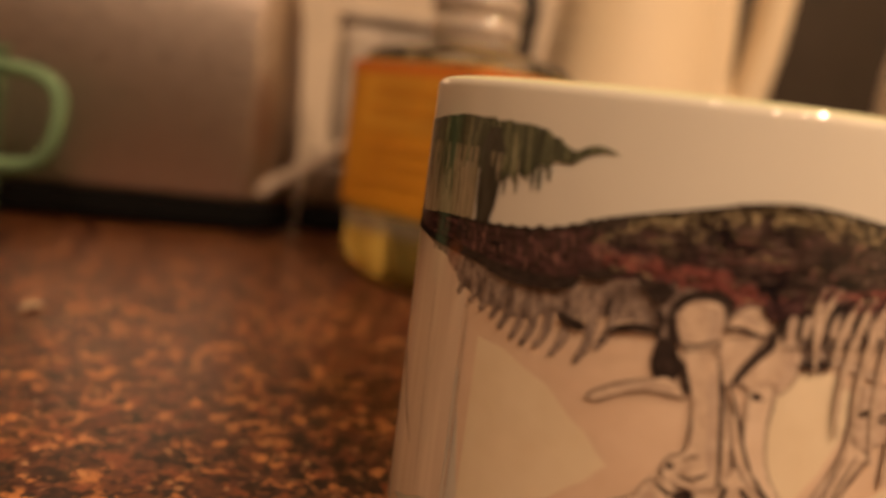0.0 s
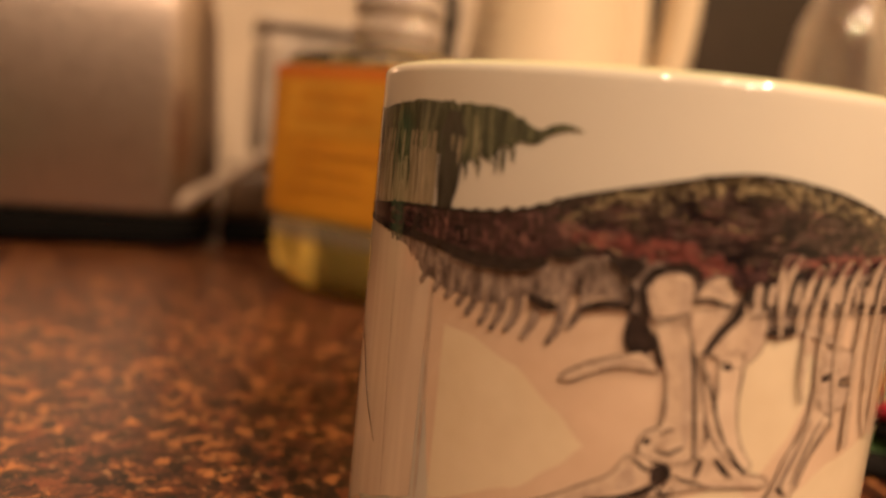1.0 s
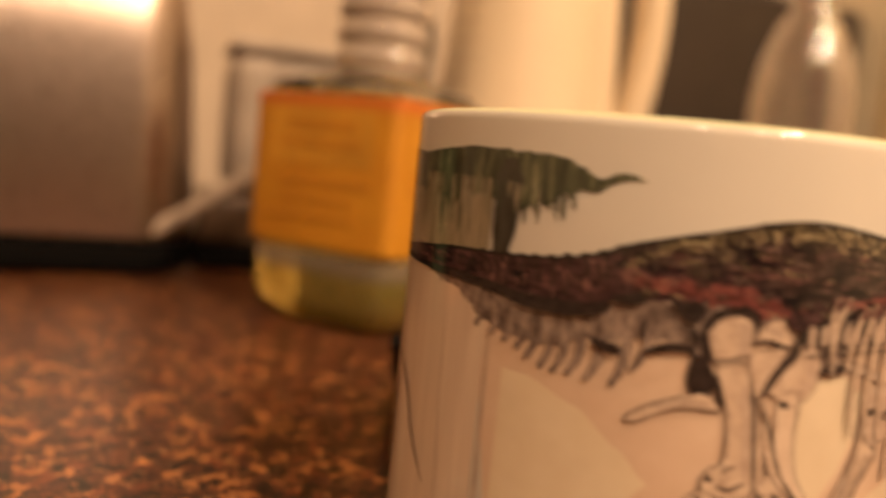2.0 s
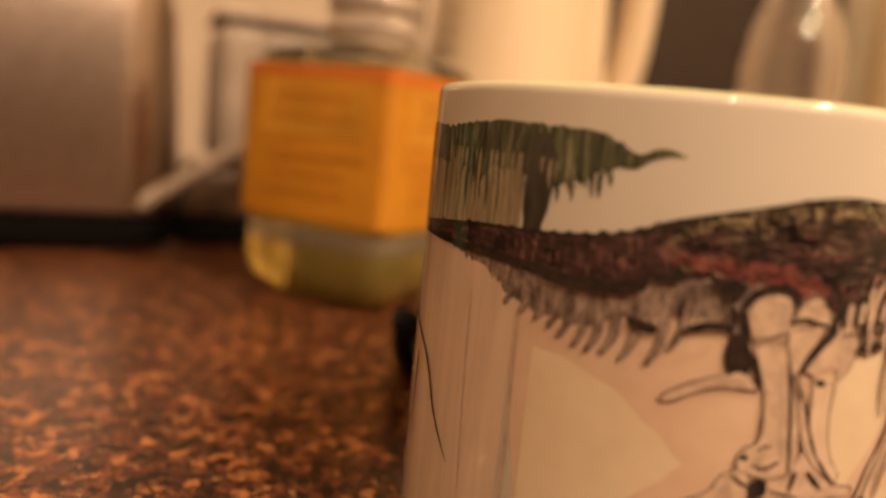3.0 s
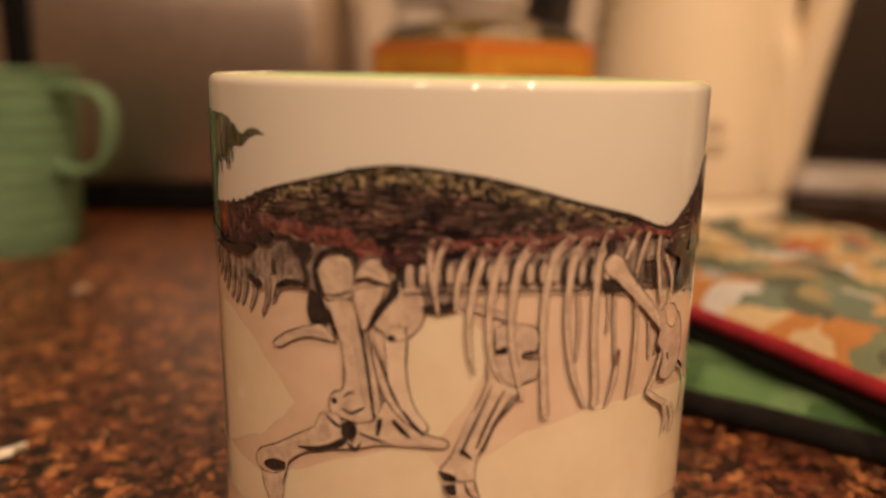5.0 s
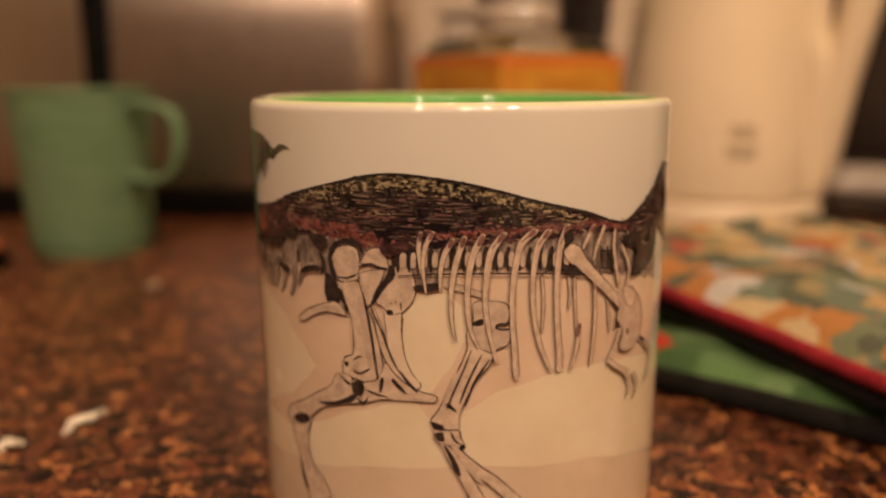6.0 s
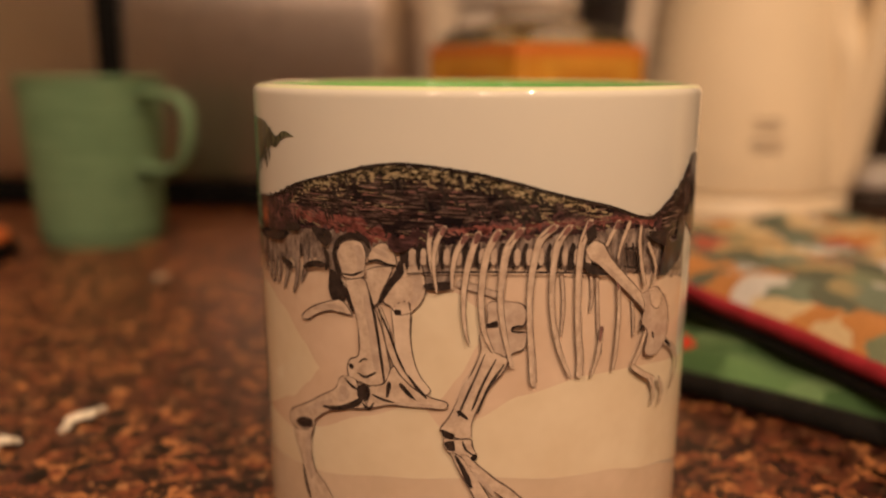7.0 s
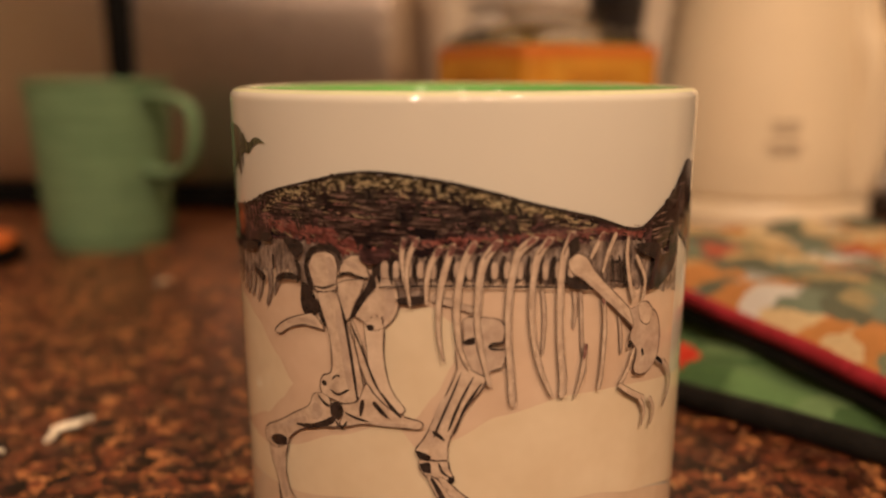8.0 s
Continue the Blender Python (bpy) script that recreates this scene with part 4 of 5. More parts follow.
# dark blots along the tail and hip
shape("dark", [(-34.3, 61.8), (-31.2, 62.8), (-29.5, 62.3), (-30.2, 61.4), (-33.1, 60.9)], 0.1)
ink([(-48.3, 58.8), (-40.6, 58.9), (-34.5, 60)], 1, 1.8)
shape("dark", [(-26.7, 62.4), (-23.4, 62.6), (-22, 61.7), (-23.3, 59.6), (-24.6, 60), (-25.8, 61.1)], 0.1)
ink([(-36.1, 55.6), (-34.2, 55), (-32.3, 54.7)], 1.2, 1.6)
ink([(-29.3, 55.1), (-26.4, 56.2), (-23.7, 56.3)], 0.9, 1.2)
ink([(-29.7, 59.2), (-29.6, 56.7)], 0.7, 0.5)
ink([(-23.8, 59.3), (-23.1, 57.3), (-23.7, 55.5)], 1, 0.7)
ink([(-11.2, 62.4), (-10.1, 61.2), (-8.6, 61.5), (-7.1, 62.9)], 2.6, 1.6, "maroon")


def flat_mesh(bms, name):
    """One mesh from printed sheets, each with its own ink, facing outwards."""
    me = bpy.data.meshes.new(name)
    out = bmesh.new()
    uv = out.loops.layers.uv.new("UVMap")
    for slot, (ink_name, bm) in enumerate(bms):
        flat = bm.verts.layers.float_vector.get("flat")
        if flat is None:
            bm.free()
            continue
        made = {v: out.verts.new(v.co) for v in bm.verts}
        for f in bm.faces:
            vs = list(f.verts)
            c = f.calc_center_median()
            f.normal_update()
            if f.normal.dot(Vector((c.x, c.y, 0))) < 0:
                vs.reverse()
            g = out.faces.new([made[v] for v in vs])
            g.smooth, g.material_index = True, slot
            for lp, v in zip(g.loops, vs):
                lp[uv].uv = v[flat].xy
        bm.free()
    out.to_mesh(me)
    out.free()
    for ink_name, _ in bms:
        me.materials.append(INKS[ink_name][1])
    return me


def finish_print():
    names = {"sand": "printed_sand", "facet": "printed_sand_facet", "bark": "printed_bark", "moss": "printed_moss", "leaf": "printed_foliage", "bole": "printed_tree_trunk",
             "shade": "printed_tail", "maroon": "printed_hide", "blush": "printed_blush", "back": "printed_back", "fleck": "printed_fleck", "line": "printed_fine_line", "pen": "printed_pen_line", "straw": "printed_straw_stroke", "rose": "printed_pink_stroke", "ground": "printed_ground", "far": "printed_grey_stroke", "bone": "printed_pale_stroke", "dark": "printed_outline"}
    for k, name in names.items():
        ob = new(name, flat_mesh([(k, sheets[k])], name))
        ob.parent = mug
        if name.endswith(("_stroke", "_line", "_outline", "_fleck")):
            tagged(ob, kind="stuff")
    for layer, bms in bones:
        new("printed_bone", flat_mesh(bms, "printed_bone")).parent = mug


finish_print()
handle_pts = [(0.0, 0.043, 0.068), (0.0, 0.060, 0.070), (0.0, 0.070, 0.055), (0.0, 0.068, 0.032), (0.0, 0.056, 0.018), (0.0, 0.043, 0.020)]
part("handle", tube(handle_pts, 0.012, 0.008), WHITE_GLAZE, mug).matrix_local = pose(0, 0, 0, 0, 0, -12)

# ---- behind it ----
def green_plastic():
    m = Mat("green_plastic", 0.3)
    m.base(m.ramp(m.noise(40, 3, (1, 1, 6)), [(0.3, (0.165, 0.27, 0.155)), (0.7, (0.235, 0.36, 0.21))]))
    m.b.inputs["Transmission Weight"].default_value = 0.4
    m.b.inputs["IOR"].default_value = 1.15
    m.rough(m.noise(70, 3), 0.25, 0.5)
    return m.m


def plastic_cup():
    cup = base_at("plastic_cup", -0.2075, 0.2260, 0, -22)
    tagged(cup, "pale green translucent plastic cup with a ribbed wall", "cup")
    mat = green_plastic()
    prof = [(0, 0.002), (0.032, 0.002), (0.034, 0.0), (0.0365, 0.0), (0.0375, 0.003)]
    for i in range(9):
        z = 0.008 + i * 0.009
        r = 0.0378 + 0.006 * z / 0.09
        prof += [(r, z), (r + 0.0006, z + 0.002), (r + 0.0006, z + 0.005), (r, z + 0.007)]
    prof += [(0.0445, 0.0895), (0.0452, 0.091), (0.0445, 0.0925), (0.0428, 0.0915), (0.0355, 0.006), (0, 0.005)]
    part("cup_body", spin(prof, 72), mat, cup)
    part("handle", tube([(0.041, 0, 0.083), (0.058, 0, 0.0835), (0.075, 0, 0.081), (0.0825, 0, 0.073), (0.0805, 0, 0.057), (0.072, 0, 0.046), (0.056, 0, 0.0425), (0.039, 0, 0.044)], 0.010, 0.0068), mat, cup)
    return cup


plastic_cup().scale = (0.80, 0.80, 0.915)


def square_ring(bm, half, z, bevel):
    vs = []
    for qx, qy in ((1, 1), (-1, 1), (-1, -1), (1, -1)):
        a0 = math.atan2(qy, qx) - math.pi / 4
        for k in range(6):
            a = a0 + k / 5 * math.pi / 2
            vs.append(bm.verts.new((qx * (half - bevel) + bevel * math.cos(a), qy * (half - bevel) + bevel * math.sin(a), z)))
    return vs


def square_turned(profile):
    """A square bottle form from (half width, height, corner radius) rows, closed at both ends."""
    bm = bmesh.new()
    rings = [square_ring(bm, h, z, min(b, h * 0.999)) for h, z, b in profile]
    for a, b in zip(rings, rings[1:]):
        n = len(a)
        for i in range(n):
            bm.faces.new((a[i], a[(i + 1) % n], b[(i + 1) % n], b[i]))
    bm.faces.new(rings[0])
    bm.faces.new(rings[-1])
    return bm


def long_ring(bm, half_x, half_y, z, bevel):
    """A level rounded rectangle."""
    vs = []
    for qx, qy in ((1, 1), (-1, 1), (-1, -1), (1, -1)):
        a0 = math.atan2(qy, qx) - math.pi / 4
        for k in range(11):
            a = a0 + k / 10 * math.pi / 2
            vs.append(bm.verts.new((qx * (half_x - bevel) + bevel * math.cos(a), qy * (half_y - bevel) + bevel * math.sin(a), z)))
    return vs


def long_turned(half_x, half_y, bevel, rows):
    """A closed long body from (inset, height) rows."""
    bm = bmesh.new()
    rings = [long_ring(bm, half_x - d, half_y - d, z, max(0.006, bevel - d)) for d, z in rows]
    for a, b in zip(rings, rings[1:]):
        for i in range(len(a)):
            bm.faces.new((a[i], a[(i + 1) % len(a)], b[(i + 1) % len(a)], b[i]))
    bm.faces.new(rings[0])
    bm.faces.new(rings[-1])
    return bm


def toaster():
    t = base_at("toaster", -0.238, 0.395)
    tagged(t, "long brushed steel toaster on a low black plastic base", "toaster")
    steel = brushed("satin_steel", (0.56, 0.465, 0.405), 0.28)
    part("toaster_body", long_turned(0.190, 0.083, 0.034, [(0.003, 0.0185), (0.0005, 0.021), (0, 0.034), (0.0015, 0.08), (0.004, 0.12), (0.008, 0.15), (0.015, 0.170), (0.027, 0.183), (0.042, 0.188)]), steel, t)
    part("toaster_base", long_turned(0.191, 0.084, 0.034, [(0.004, 0.0032), (0.0005, 0.0045), (0, 0.007), (0, 0.0165), (0.004, 0.0181)]), BLACK_PLASTIC, t, "low black plastic base")
    part("lever_slot", box(-0.003, -0.0805, 0.095, 0.015, 0.010, 0.135, 0.002), BLACK_PLASTIC, t, "upright black lever slot")
    part("lever", box(-0.003, -0.090, 0.150, 0.013, 0.018, 0.009, 0.003), BLACK_PLASTIC, t)
    for y in (-0.018, 0.018):
        part("bread_slot", box(-0.01, y, 0.1885, 0.25, 0.022, 0.003, 0.001), BLACK_PLASTIC, t)
    for x in (-0.14, 0.14):
        for y in (-0.055, 0.055):
            part("foot", spin([(0, 0), (0.008, 0), (0.008, 0.0035), (0, 0.0035)], 16), BLACK_PLASTIC, t).location = (x, y, 0)
    strap = plain("pale_strap_plastic", (0.40, 0.32, 0.25), 0.5, 0, 40, 0.06)
    part("strap", tube([(0.162, -0.078, 0.021), (0.180, -0.080, 0.033), (0.204, -0.083, 0.050), (0.230, -0.085, 0.069), (0.246, -0.081, 0.080)], 0.004, 0.0070), strap, t, "pale flat strap hanging from the end")
    return t


toaster()


def storage_box():
    b = base_at("storage_box", 0.025, 0.385, 0, -4)
    tagged(b, "cloudy clear plastic food box with an arched lid", "food box")
    cloudy = Mat("cloudy_plastic", 0.45)
    cloudy.base(cloudy.ramp(cloudy.noise(22, 4), [(0.3, (0.28, 0.235, 0.19)), (0.7, (0.48, 0.41, 0.345))]))
    part("box_body", box(0, 0, 0.0865, 0.105, 0.08, 0.0840, 0.012, 4), cloudy.m, b)
    part("box_base", box(-0.006, -0.003, 0.0075, 0.124, 0.092, 0.0148, 0.003), BLACK_PLASTIC, b, "black plastic tray under the box")
    # dark brown block round the lower part of the box
    part("box_dark_band", box(-0.006, -0.002, 0.0296, 0.120, 0.086, 0.0288, 0.005), plain("dark_brown_plastic", (0.085, 0.05, 0.028), 0.45), b, "dark brown band round the box's foot")
    part("rim", box(0, 0, 0.1315, 0.1065, 0.0815, 0.006, 0.002), cloudy.m, b)
    for x in (-0.03, 0.0, 0.03):
        part("rib", box(x, -0.0402, 0.088, 0.008, 0.002, 0.060, 0.0008), cloudy.m, b)
    return b


storage_box()


def label_paper():
    m = Mat("orange_label_paper", 0.55)
    n = m.noise(45, 4)
    c = m.ramp(n, [(0.3, (0.45, 0.180, 0.007)), (0.7, (0.54, 0.240, 0.012))])
    sep = m.node("ShaderNodeSeparateXYZ")
    m.link(m.co.outputs["Object"], sep.inputs["Vector"])
    red = m.ramp(sep.outputs["Z"], [(0.094, (0, 0, 0)), (0.0985, (0.75, 0.75, 0.75))])
    m.base(m.mix(red, c, (0.55, 0.09, 0.02)))
    return m.m


def oil_bottle():
    b = base_at("oil_bottle", 0.0185, 0.226, 0, 37)
    tagged(b, "square clear glass bottle of yellow oil with an orange paper label", "bottle")
    clear = glass("clear_glass", (0.97, 0.98, 0.95), 0.02, 1.47)
    oil = glass("yellow_oil", (0.92, 0.72, 0.20), 0.05, 1.40)
    oil.node_tree.nodes["Principled BSDF"].inputs["Transmission Weight"].default_value = 0.84
    band_glass = glass("thick_pale_glass", (0.56, 0.46, 0.31), 0.10, 1.45)
    band_glass.node_tree.nodes["Principled BSDF"].inputs["Transmission Weight"].default_value = 0.72
    part("bottle_body", square_turned([(0.024, 0.0, 0.014), (0.029, 0.0015, 0.014), (0.0335, 0.006, 0.013), (0.0358, 0.013, 0.011), (0.0362, 0.0245, 0.010), (0.0362, 0.0250, 0.010)]), oil, b, "thick glass foot filled with yellow oil")
    part("glass_band", square_turned([(0.0362, 0.0253, 0.010), (0.0364, 0.029, 0.010), (0.0362, 0.0335, 0.010)]), band_glass, b, "pale thick glass under the label")
    part("bottle_core", square_turned([(0.0355, 0.0338, 0.010), (0.0355, 0.1015, 0.010)]), plain("oil_behind_label", (0.55, 0.36, 0.06), 0.15), b)
    part("shoulder", square_turned([(0.0355, 0.102, 0.010), (0.0355, 0.1035, 0.011), (0.033, 0.107, 0.014), (0.027, 0.110, 0.018), (0.0215, 0.1125, 0.0214)]), clear, b, "clear glass shoulder")
    neck = [(0, 0.113), (0.0195, 0.113)]
    for i in range(7):
        z = 0.1145 + i * 0.0110
        neck += [(0.0178, z), (0.0186, z + 0.0008), (0.0196, z + 0.0028), (0.0202, z + 0.0050), (0.0196, z + 0.0074), (0.0186, z + 0.0096)]
    neck += [(0.0150, 0.193), (0, 0.193)]
    ribbed = Mat("ribbed_clear_plastic", 0.06)
    ribbed.base(ribbed.ramp(ribbed.noise(30, 3), [(0.3, (0.50, 0.42, 0.36)), (0.7, (0.64, 0.56, 0.49))]))
    ribbed.b.inputs["Transmission Weight"].default_value = 0.45
    ribbed.b.inputs["IOR"].default_value = 1.5
    ribbed.b.inputs["Coat Weight"].default_value = 1.0
    ribbed.b.inputs["Coat IOR"].default_value = 1.8
    part("neck", spin(neck, 48), ribbed.m, b, "ribbed clear neck with a glossy thread")
    part("cap", spin([(0, 0.1935), (0.015, 0.1935), (0.0155, 0.196), (0.0155, 0.212), (0.014, 0.214), (0, 0.214)], 32), BLACK_PLASTIC, b)
    paper = label_paper()
    wrap = bmesh.new()
    rows = []
    for h, z in ((0.0366, 0.0365), (0.0371, 0.0365), (0.0371, 0.055), (0.0371, 0.08), (0.0371, 0.1005), (0.0366, 0.1005)):
        rows.append(square_ring(wrap, h, z, 0.006))
    for p, q in zip(rows, rows[1:]):
        for i in range(len(p)):
            wrap.faces.new((p[i], p[(i + 1) % len(p)], q[(i + 1) % len(p)], q[i]))
    lab = part("label", wrap, paper, b, "orange paper label with a red top edge")
    faint = plain("faint_label_print", (0.47, 0.195, 0.010), 0.6)
    yellow = plain("yellow_label_panel", (0.53, 0.25, 0.02), 0.55)
    part("printed_panel", box(0.0, -0.03722, 0.083, 0.052, 0.0003, 0.024), yellow, lab, "yellower printed panel", False)
    part("printed_panel", box(-0.03722, 0.0, 0.083, 0.0003, 0.052, 0.024), yellow, lab, "yellower printed panel", False)
    bars = ((0.0, 0.088, 0.034, 0.004), (0.0, 0.080, 0.040, 0.003), (-0.003, 0.064, 0.046, 0.003), (0.0, 0.056, 0.036, 0.002), (0.002, 0.049, 0.042, 0.002))
    for x, z, w, h in bars:
        part("printed_bar", box(x, -0.0374, z, w, 0.0006, h), faint, lab, "", False)
        part("printed_bar", box(-0.0374, x, z, 0.0006, w, h), faint, lab, "", False)
    return b


oil_bottle().scale = (1.045, 1.045, 0.985)


def kettle():
    k = base_at("kettle", 0.145, 0.330)
    tagged(k, "cream plastic electric jug kettle standing on its power base", "kettle")
    part("power_base", spin([(0, 0), (0.063, 0), (0.0655, 0.002), (0.0665, 0.006), (0.0665, 0.015), (0.064, 0.0185), (0, 0.0185)], 80), CREAM_PLASTIC, k, "low round cream base")
    part("base_notch", box(0.0, -0.0662, 0.006, 0.008, 0.004, 0.011, 0.0015), plain("brown_notch", (0.16, 0.10, 0.06), 0.6), k)
    prof = [(0, 0.0192), (0.057, 0.0192), (0.0598, 0.021), (0.0604, 0.024), (0.0588, 0.05), (0.0555, 0.085), (0.0528, 0.105), (0.0490, 0.14), (0.0465, 0.17), (0.0445, 0.215), (0.042, 0.222), (0, 0.224)]
    part("jug", spin(prof, 96), CREAM_PLASTIC, k)
    part("lid", spin([(0, 0.2245), (0.041, 0.2245), (0.041, 0.229), (0.030, 0.236), (0, 0.238)], 64), CREAM_PLASTIC, k)
    grip = [(0.036, 0.214), (0.060, 0.224), (0.076, 0.213), (0.0798, 0.180), (0.0785, 0.147), (0.0745, 0.118), (0.0690, 0.088), (0.0650, 0.060), (0.0615, 0.036), (0.0565, 0.022)]
    part("handle", tube([(r, 0, z) for r, z in grip], 0.034, 0.022, 20), CREAM_PLASTIC, k, "broad cream loop handle").matrix_local = pose(0, 0, 0, 0, 0, -23)
    root = [(0.053, 0.022), (0.056, 0.05), (0.0585, 0.078), (0.0560, 0.096), (0.0490, 0.115), (0.0470, 0.15), (0.043, 0.205)]
    part("handle_root", tube([(r, 0, z) for r, z in root], 0.036, 0.028, 20), CREAM_PLASTIC, k, "moulded cream back of the jug behind the handle").matrix_local = pose(0, 0, 0, 0, 0, -23)
    part("spout", tube([(-0.040, 0, 0.195), (-0.050, 0, 0.205), (-0.060, 0, 0.218)], 0.030, 0.022, 14), CREAM_PLASTIC, k)
    gauge = plain("gauge_grey", (0.60, 0.49, 0.355), 0.4)
    for i in range(9):
        z = 0.095 + 0.011 * i
        a = radians(-166)
        r = 0.0541 - (z - 0.095) * 0.105
        g = part("gauge_mark", box(0, 0, 0, 0.024, 0.002, 0.0022, 0.0006), gauge, k)
        g.matrix_local = Matrix.Translation((r * math.cos(a), r * math.sin(a), z)) @ pose(0, 0, 0, 0, 0, -76)
    grey = plain("badge_grey", (0.42, 0.33, 0.24), 0.5)
    for z, w in ((0.0615, 0.015), (0.0575, 0.013), (0.0505, 0.018), (0.0465, 0.014)):
        part("badge_bar", box(0.0015, -0.0597 + (z - 0.0465) * 0.11, z, w, 0.0008, 0.0022), grey, k, "", False)
    return k


kettle()


def dark_mill():
    d = base_at("pepper_mill", 0.061, 0.312)
    tagged(d, "slim black pepper mill behind the oil bottle", "pepper mill")
    black = plain("dark_stained_wood", (0.018, 0.015, 0.016), 0.3)
    part("mill_body", spin([(0, 0), (0.017, 0), (0.018, 0.004), (0.017, 0.03), (0.013, 0.07), (0.014, 0.11), (0.016, 0.128), (0, 0.128)], 40), black, d)
    part("mill_head", spin([(0, 0.1285), (0.015, 0.1285), (0.017, 0.14), (0.015, 0.154), (0.008, 0.162), (0, 0.164)], 40), black, d)
    part("mill_knob", spin([(0, 0.1645), (0.004, 0.1645), (0.006, 0.170), (0.004, 0.175), (0, 0.176)], 24), STEEL, d, "small steel knob")
    return d


dark_mill()


def cruet():
    c = base_at("glass_cruet", 0.2756, 0.2254)
    c.scale = (0.92, 0.92, 0.965)
    tagged(c, "round bellied clear glass cruet with a cork", "cruet")
    thin = glass("cloudy_glass", (0.86, 0.79, 0.73), 0.02, 1.4)
    thin.node_tree.nodes["Principled BSDF"].inputs["Transmission Weight"].default_value = 0.93
    thin.node_tree.nodes["Principled BSDF"].inputs["Coat Weight"].default_value = 1.0
    thin.node_tree.nodes["Principled BSDF"].inputs["Coat IOR"].default_value = 1.8
    part("cruet_body", spin([(0, 0), (0.026, 0), (0.0258, 0.004), (0.0284, 0.055), (0.0314, 0.115), (0.0316, 0.138), (0.0272, 0.162), (0.0190, 0.180), (0.0120, 0.190), (0.0103, 0.206), (0.0086, 0.206), (0.0108, 0.189), (0.0175, 0.178), (0.0256, 0.161), (0.0299, 0.137), (0.0297, 0.115), (0.0267, 0.055), (0.0232, 0.006), (0, 0.005)], 64), thin, c)
    part("cork", spin([(0, 0.192), (0.0095, 0.192), (0.0115, 0.2065), (0.0125, 0.22), (0, 0.221)], 32), plain("cork_brown", (0.34, 0.20, 0.09), 0.9, 0, 300, 0.3), c, "brown cork stopper")
    return c


cruet()


def storage_jar():
    j = base_at("storage_jar", 0.436, 0.230)
    tagged(j, "tall cream ceramic storage jar with a lid", "storage jar")
    cream = plain("cream_ceramic", (0.78, 0.68, 0.47), 0.3, 0, 30, 0.03)
    part("jar_body", spin([(0, 0), (0.050, 0), (0.054, 0.004), (0.055, 0.02), (0.055, 0.20), (0.052, 0.208), (0, 0.208)], 72), cream, j)
    part("lid", spin([(0, 0.2085), (0.054, 0.2085), (0.056, 0.213), (0.050, 0.224), (0.02, 0.229), (0, 0.23)], 64), cream, j)
    part("knob", spin([(0, 0.2305), (0.007, 0.2305), (0.006, 0.236), (0.011, 0.243), (0.008, 0.249), (0, 0.25)], 32), cream, j)
    return j


storage_jar()


def microwave():
    m = base_at("microwave", 0.475, 0.545)
    tagged(m, "dark microwave oven with a glass door", "microwave")
    part("case", box(0, 0.005, 0.145, 0.355, 0.085, 0.27, 0.006), plain("dark_metal_case", (0.035, 0.026, 0.022), 0.5), m)
    part("door", box(-0.03, -0.041, 0.148, 0.28, 0.006, 0.245, 0.004), DARK_DOOR, m, "dark glass door")
    part("control_panel", box(0.143, -0.041, 0.148, 0.062, 0.006, 0.245, 0.003), plain("dark_panel", (0.03, 0.022, 0.018), 0.35), m)
    for x in (-0.15, 0.15):
        part("foot", spin([(0, 0), (0.01, 0), (0.01, 0.0095), (0, 0.0095)], 16), BLACK_PLASTIC, m).location = (x, 0, 0)
    return m


microwave()


def tray():
    t = base_at("serving_tray", 0.285, 0.352, 0, -24)
    tagged(t, "white plastic tray lying on a dark wooden board", "tray")
    part("board", box(0, 0, 0.0075, 0.12, 0.075, 0.015, 0.003), plain("dark_board_wood", (0.05, 0.032, 0.022), 0.5, 0, 80, 0.3), t, "dark wooden board")
    part("tray_plate", box(0, 0, 0.0215, 0.125, 0.08, 0.012, 0.004), plain("white_plastic", (0.66, 0.62, 0.58), 0.35), t)
    return t


tray()


def bottle_cap():
    c = base_at("jar_lid", -0.255, 0.172)
    tagged(c, "orange jar lid with a black rim lying on the worktop", "jar lid")
    part("rim", spin([(0, 0), (0.027, 0), (0.028, 0.002), (0.028, 0.007), (0.026, 0.0085), (0, 0.0085)], 48), BLACK_PLASTIC, c)
    part("top", spin([(0, 0.0088), (0.0255, 0.0088), (0.025, 0.0115), (0.018, 0.0135), (0, 0.014)], 48), plain("orange_plastic", (0.55, 0.13, 0.02), 0.4), c, "orange domed top")
    return c


bottle_cap()


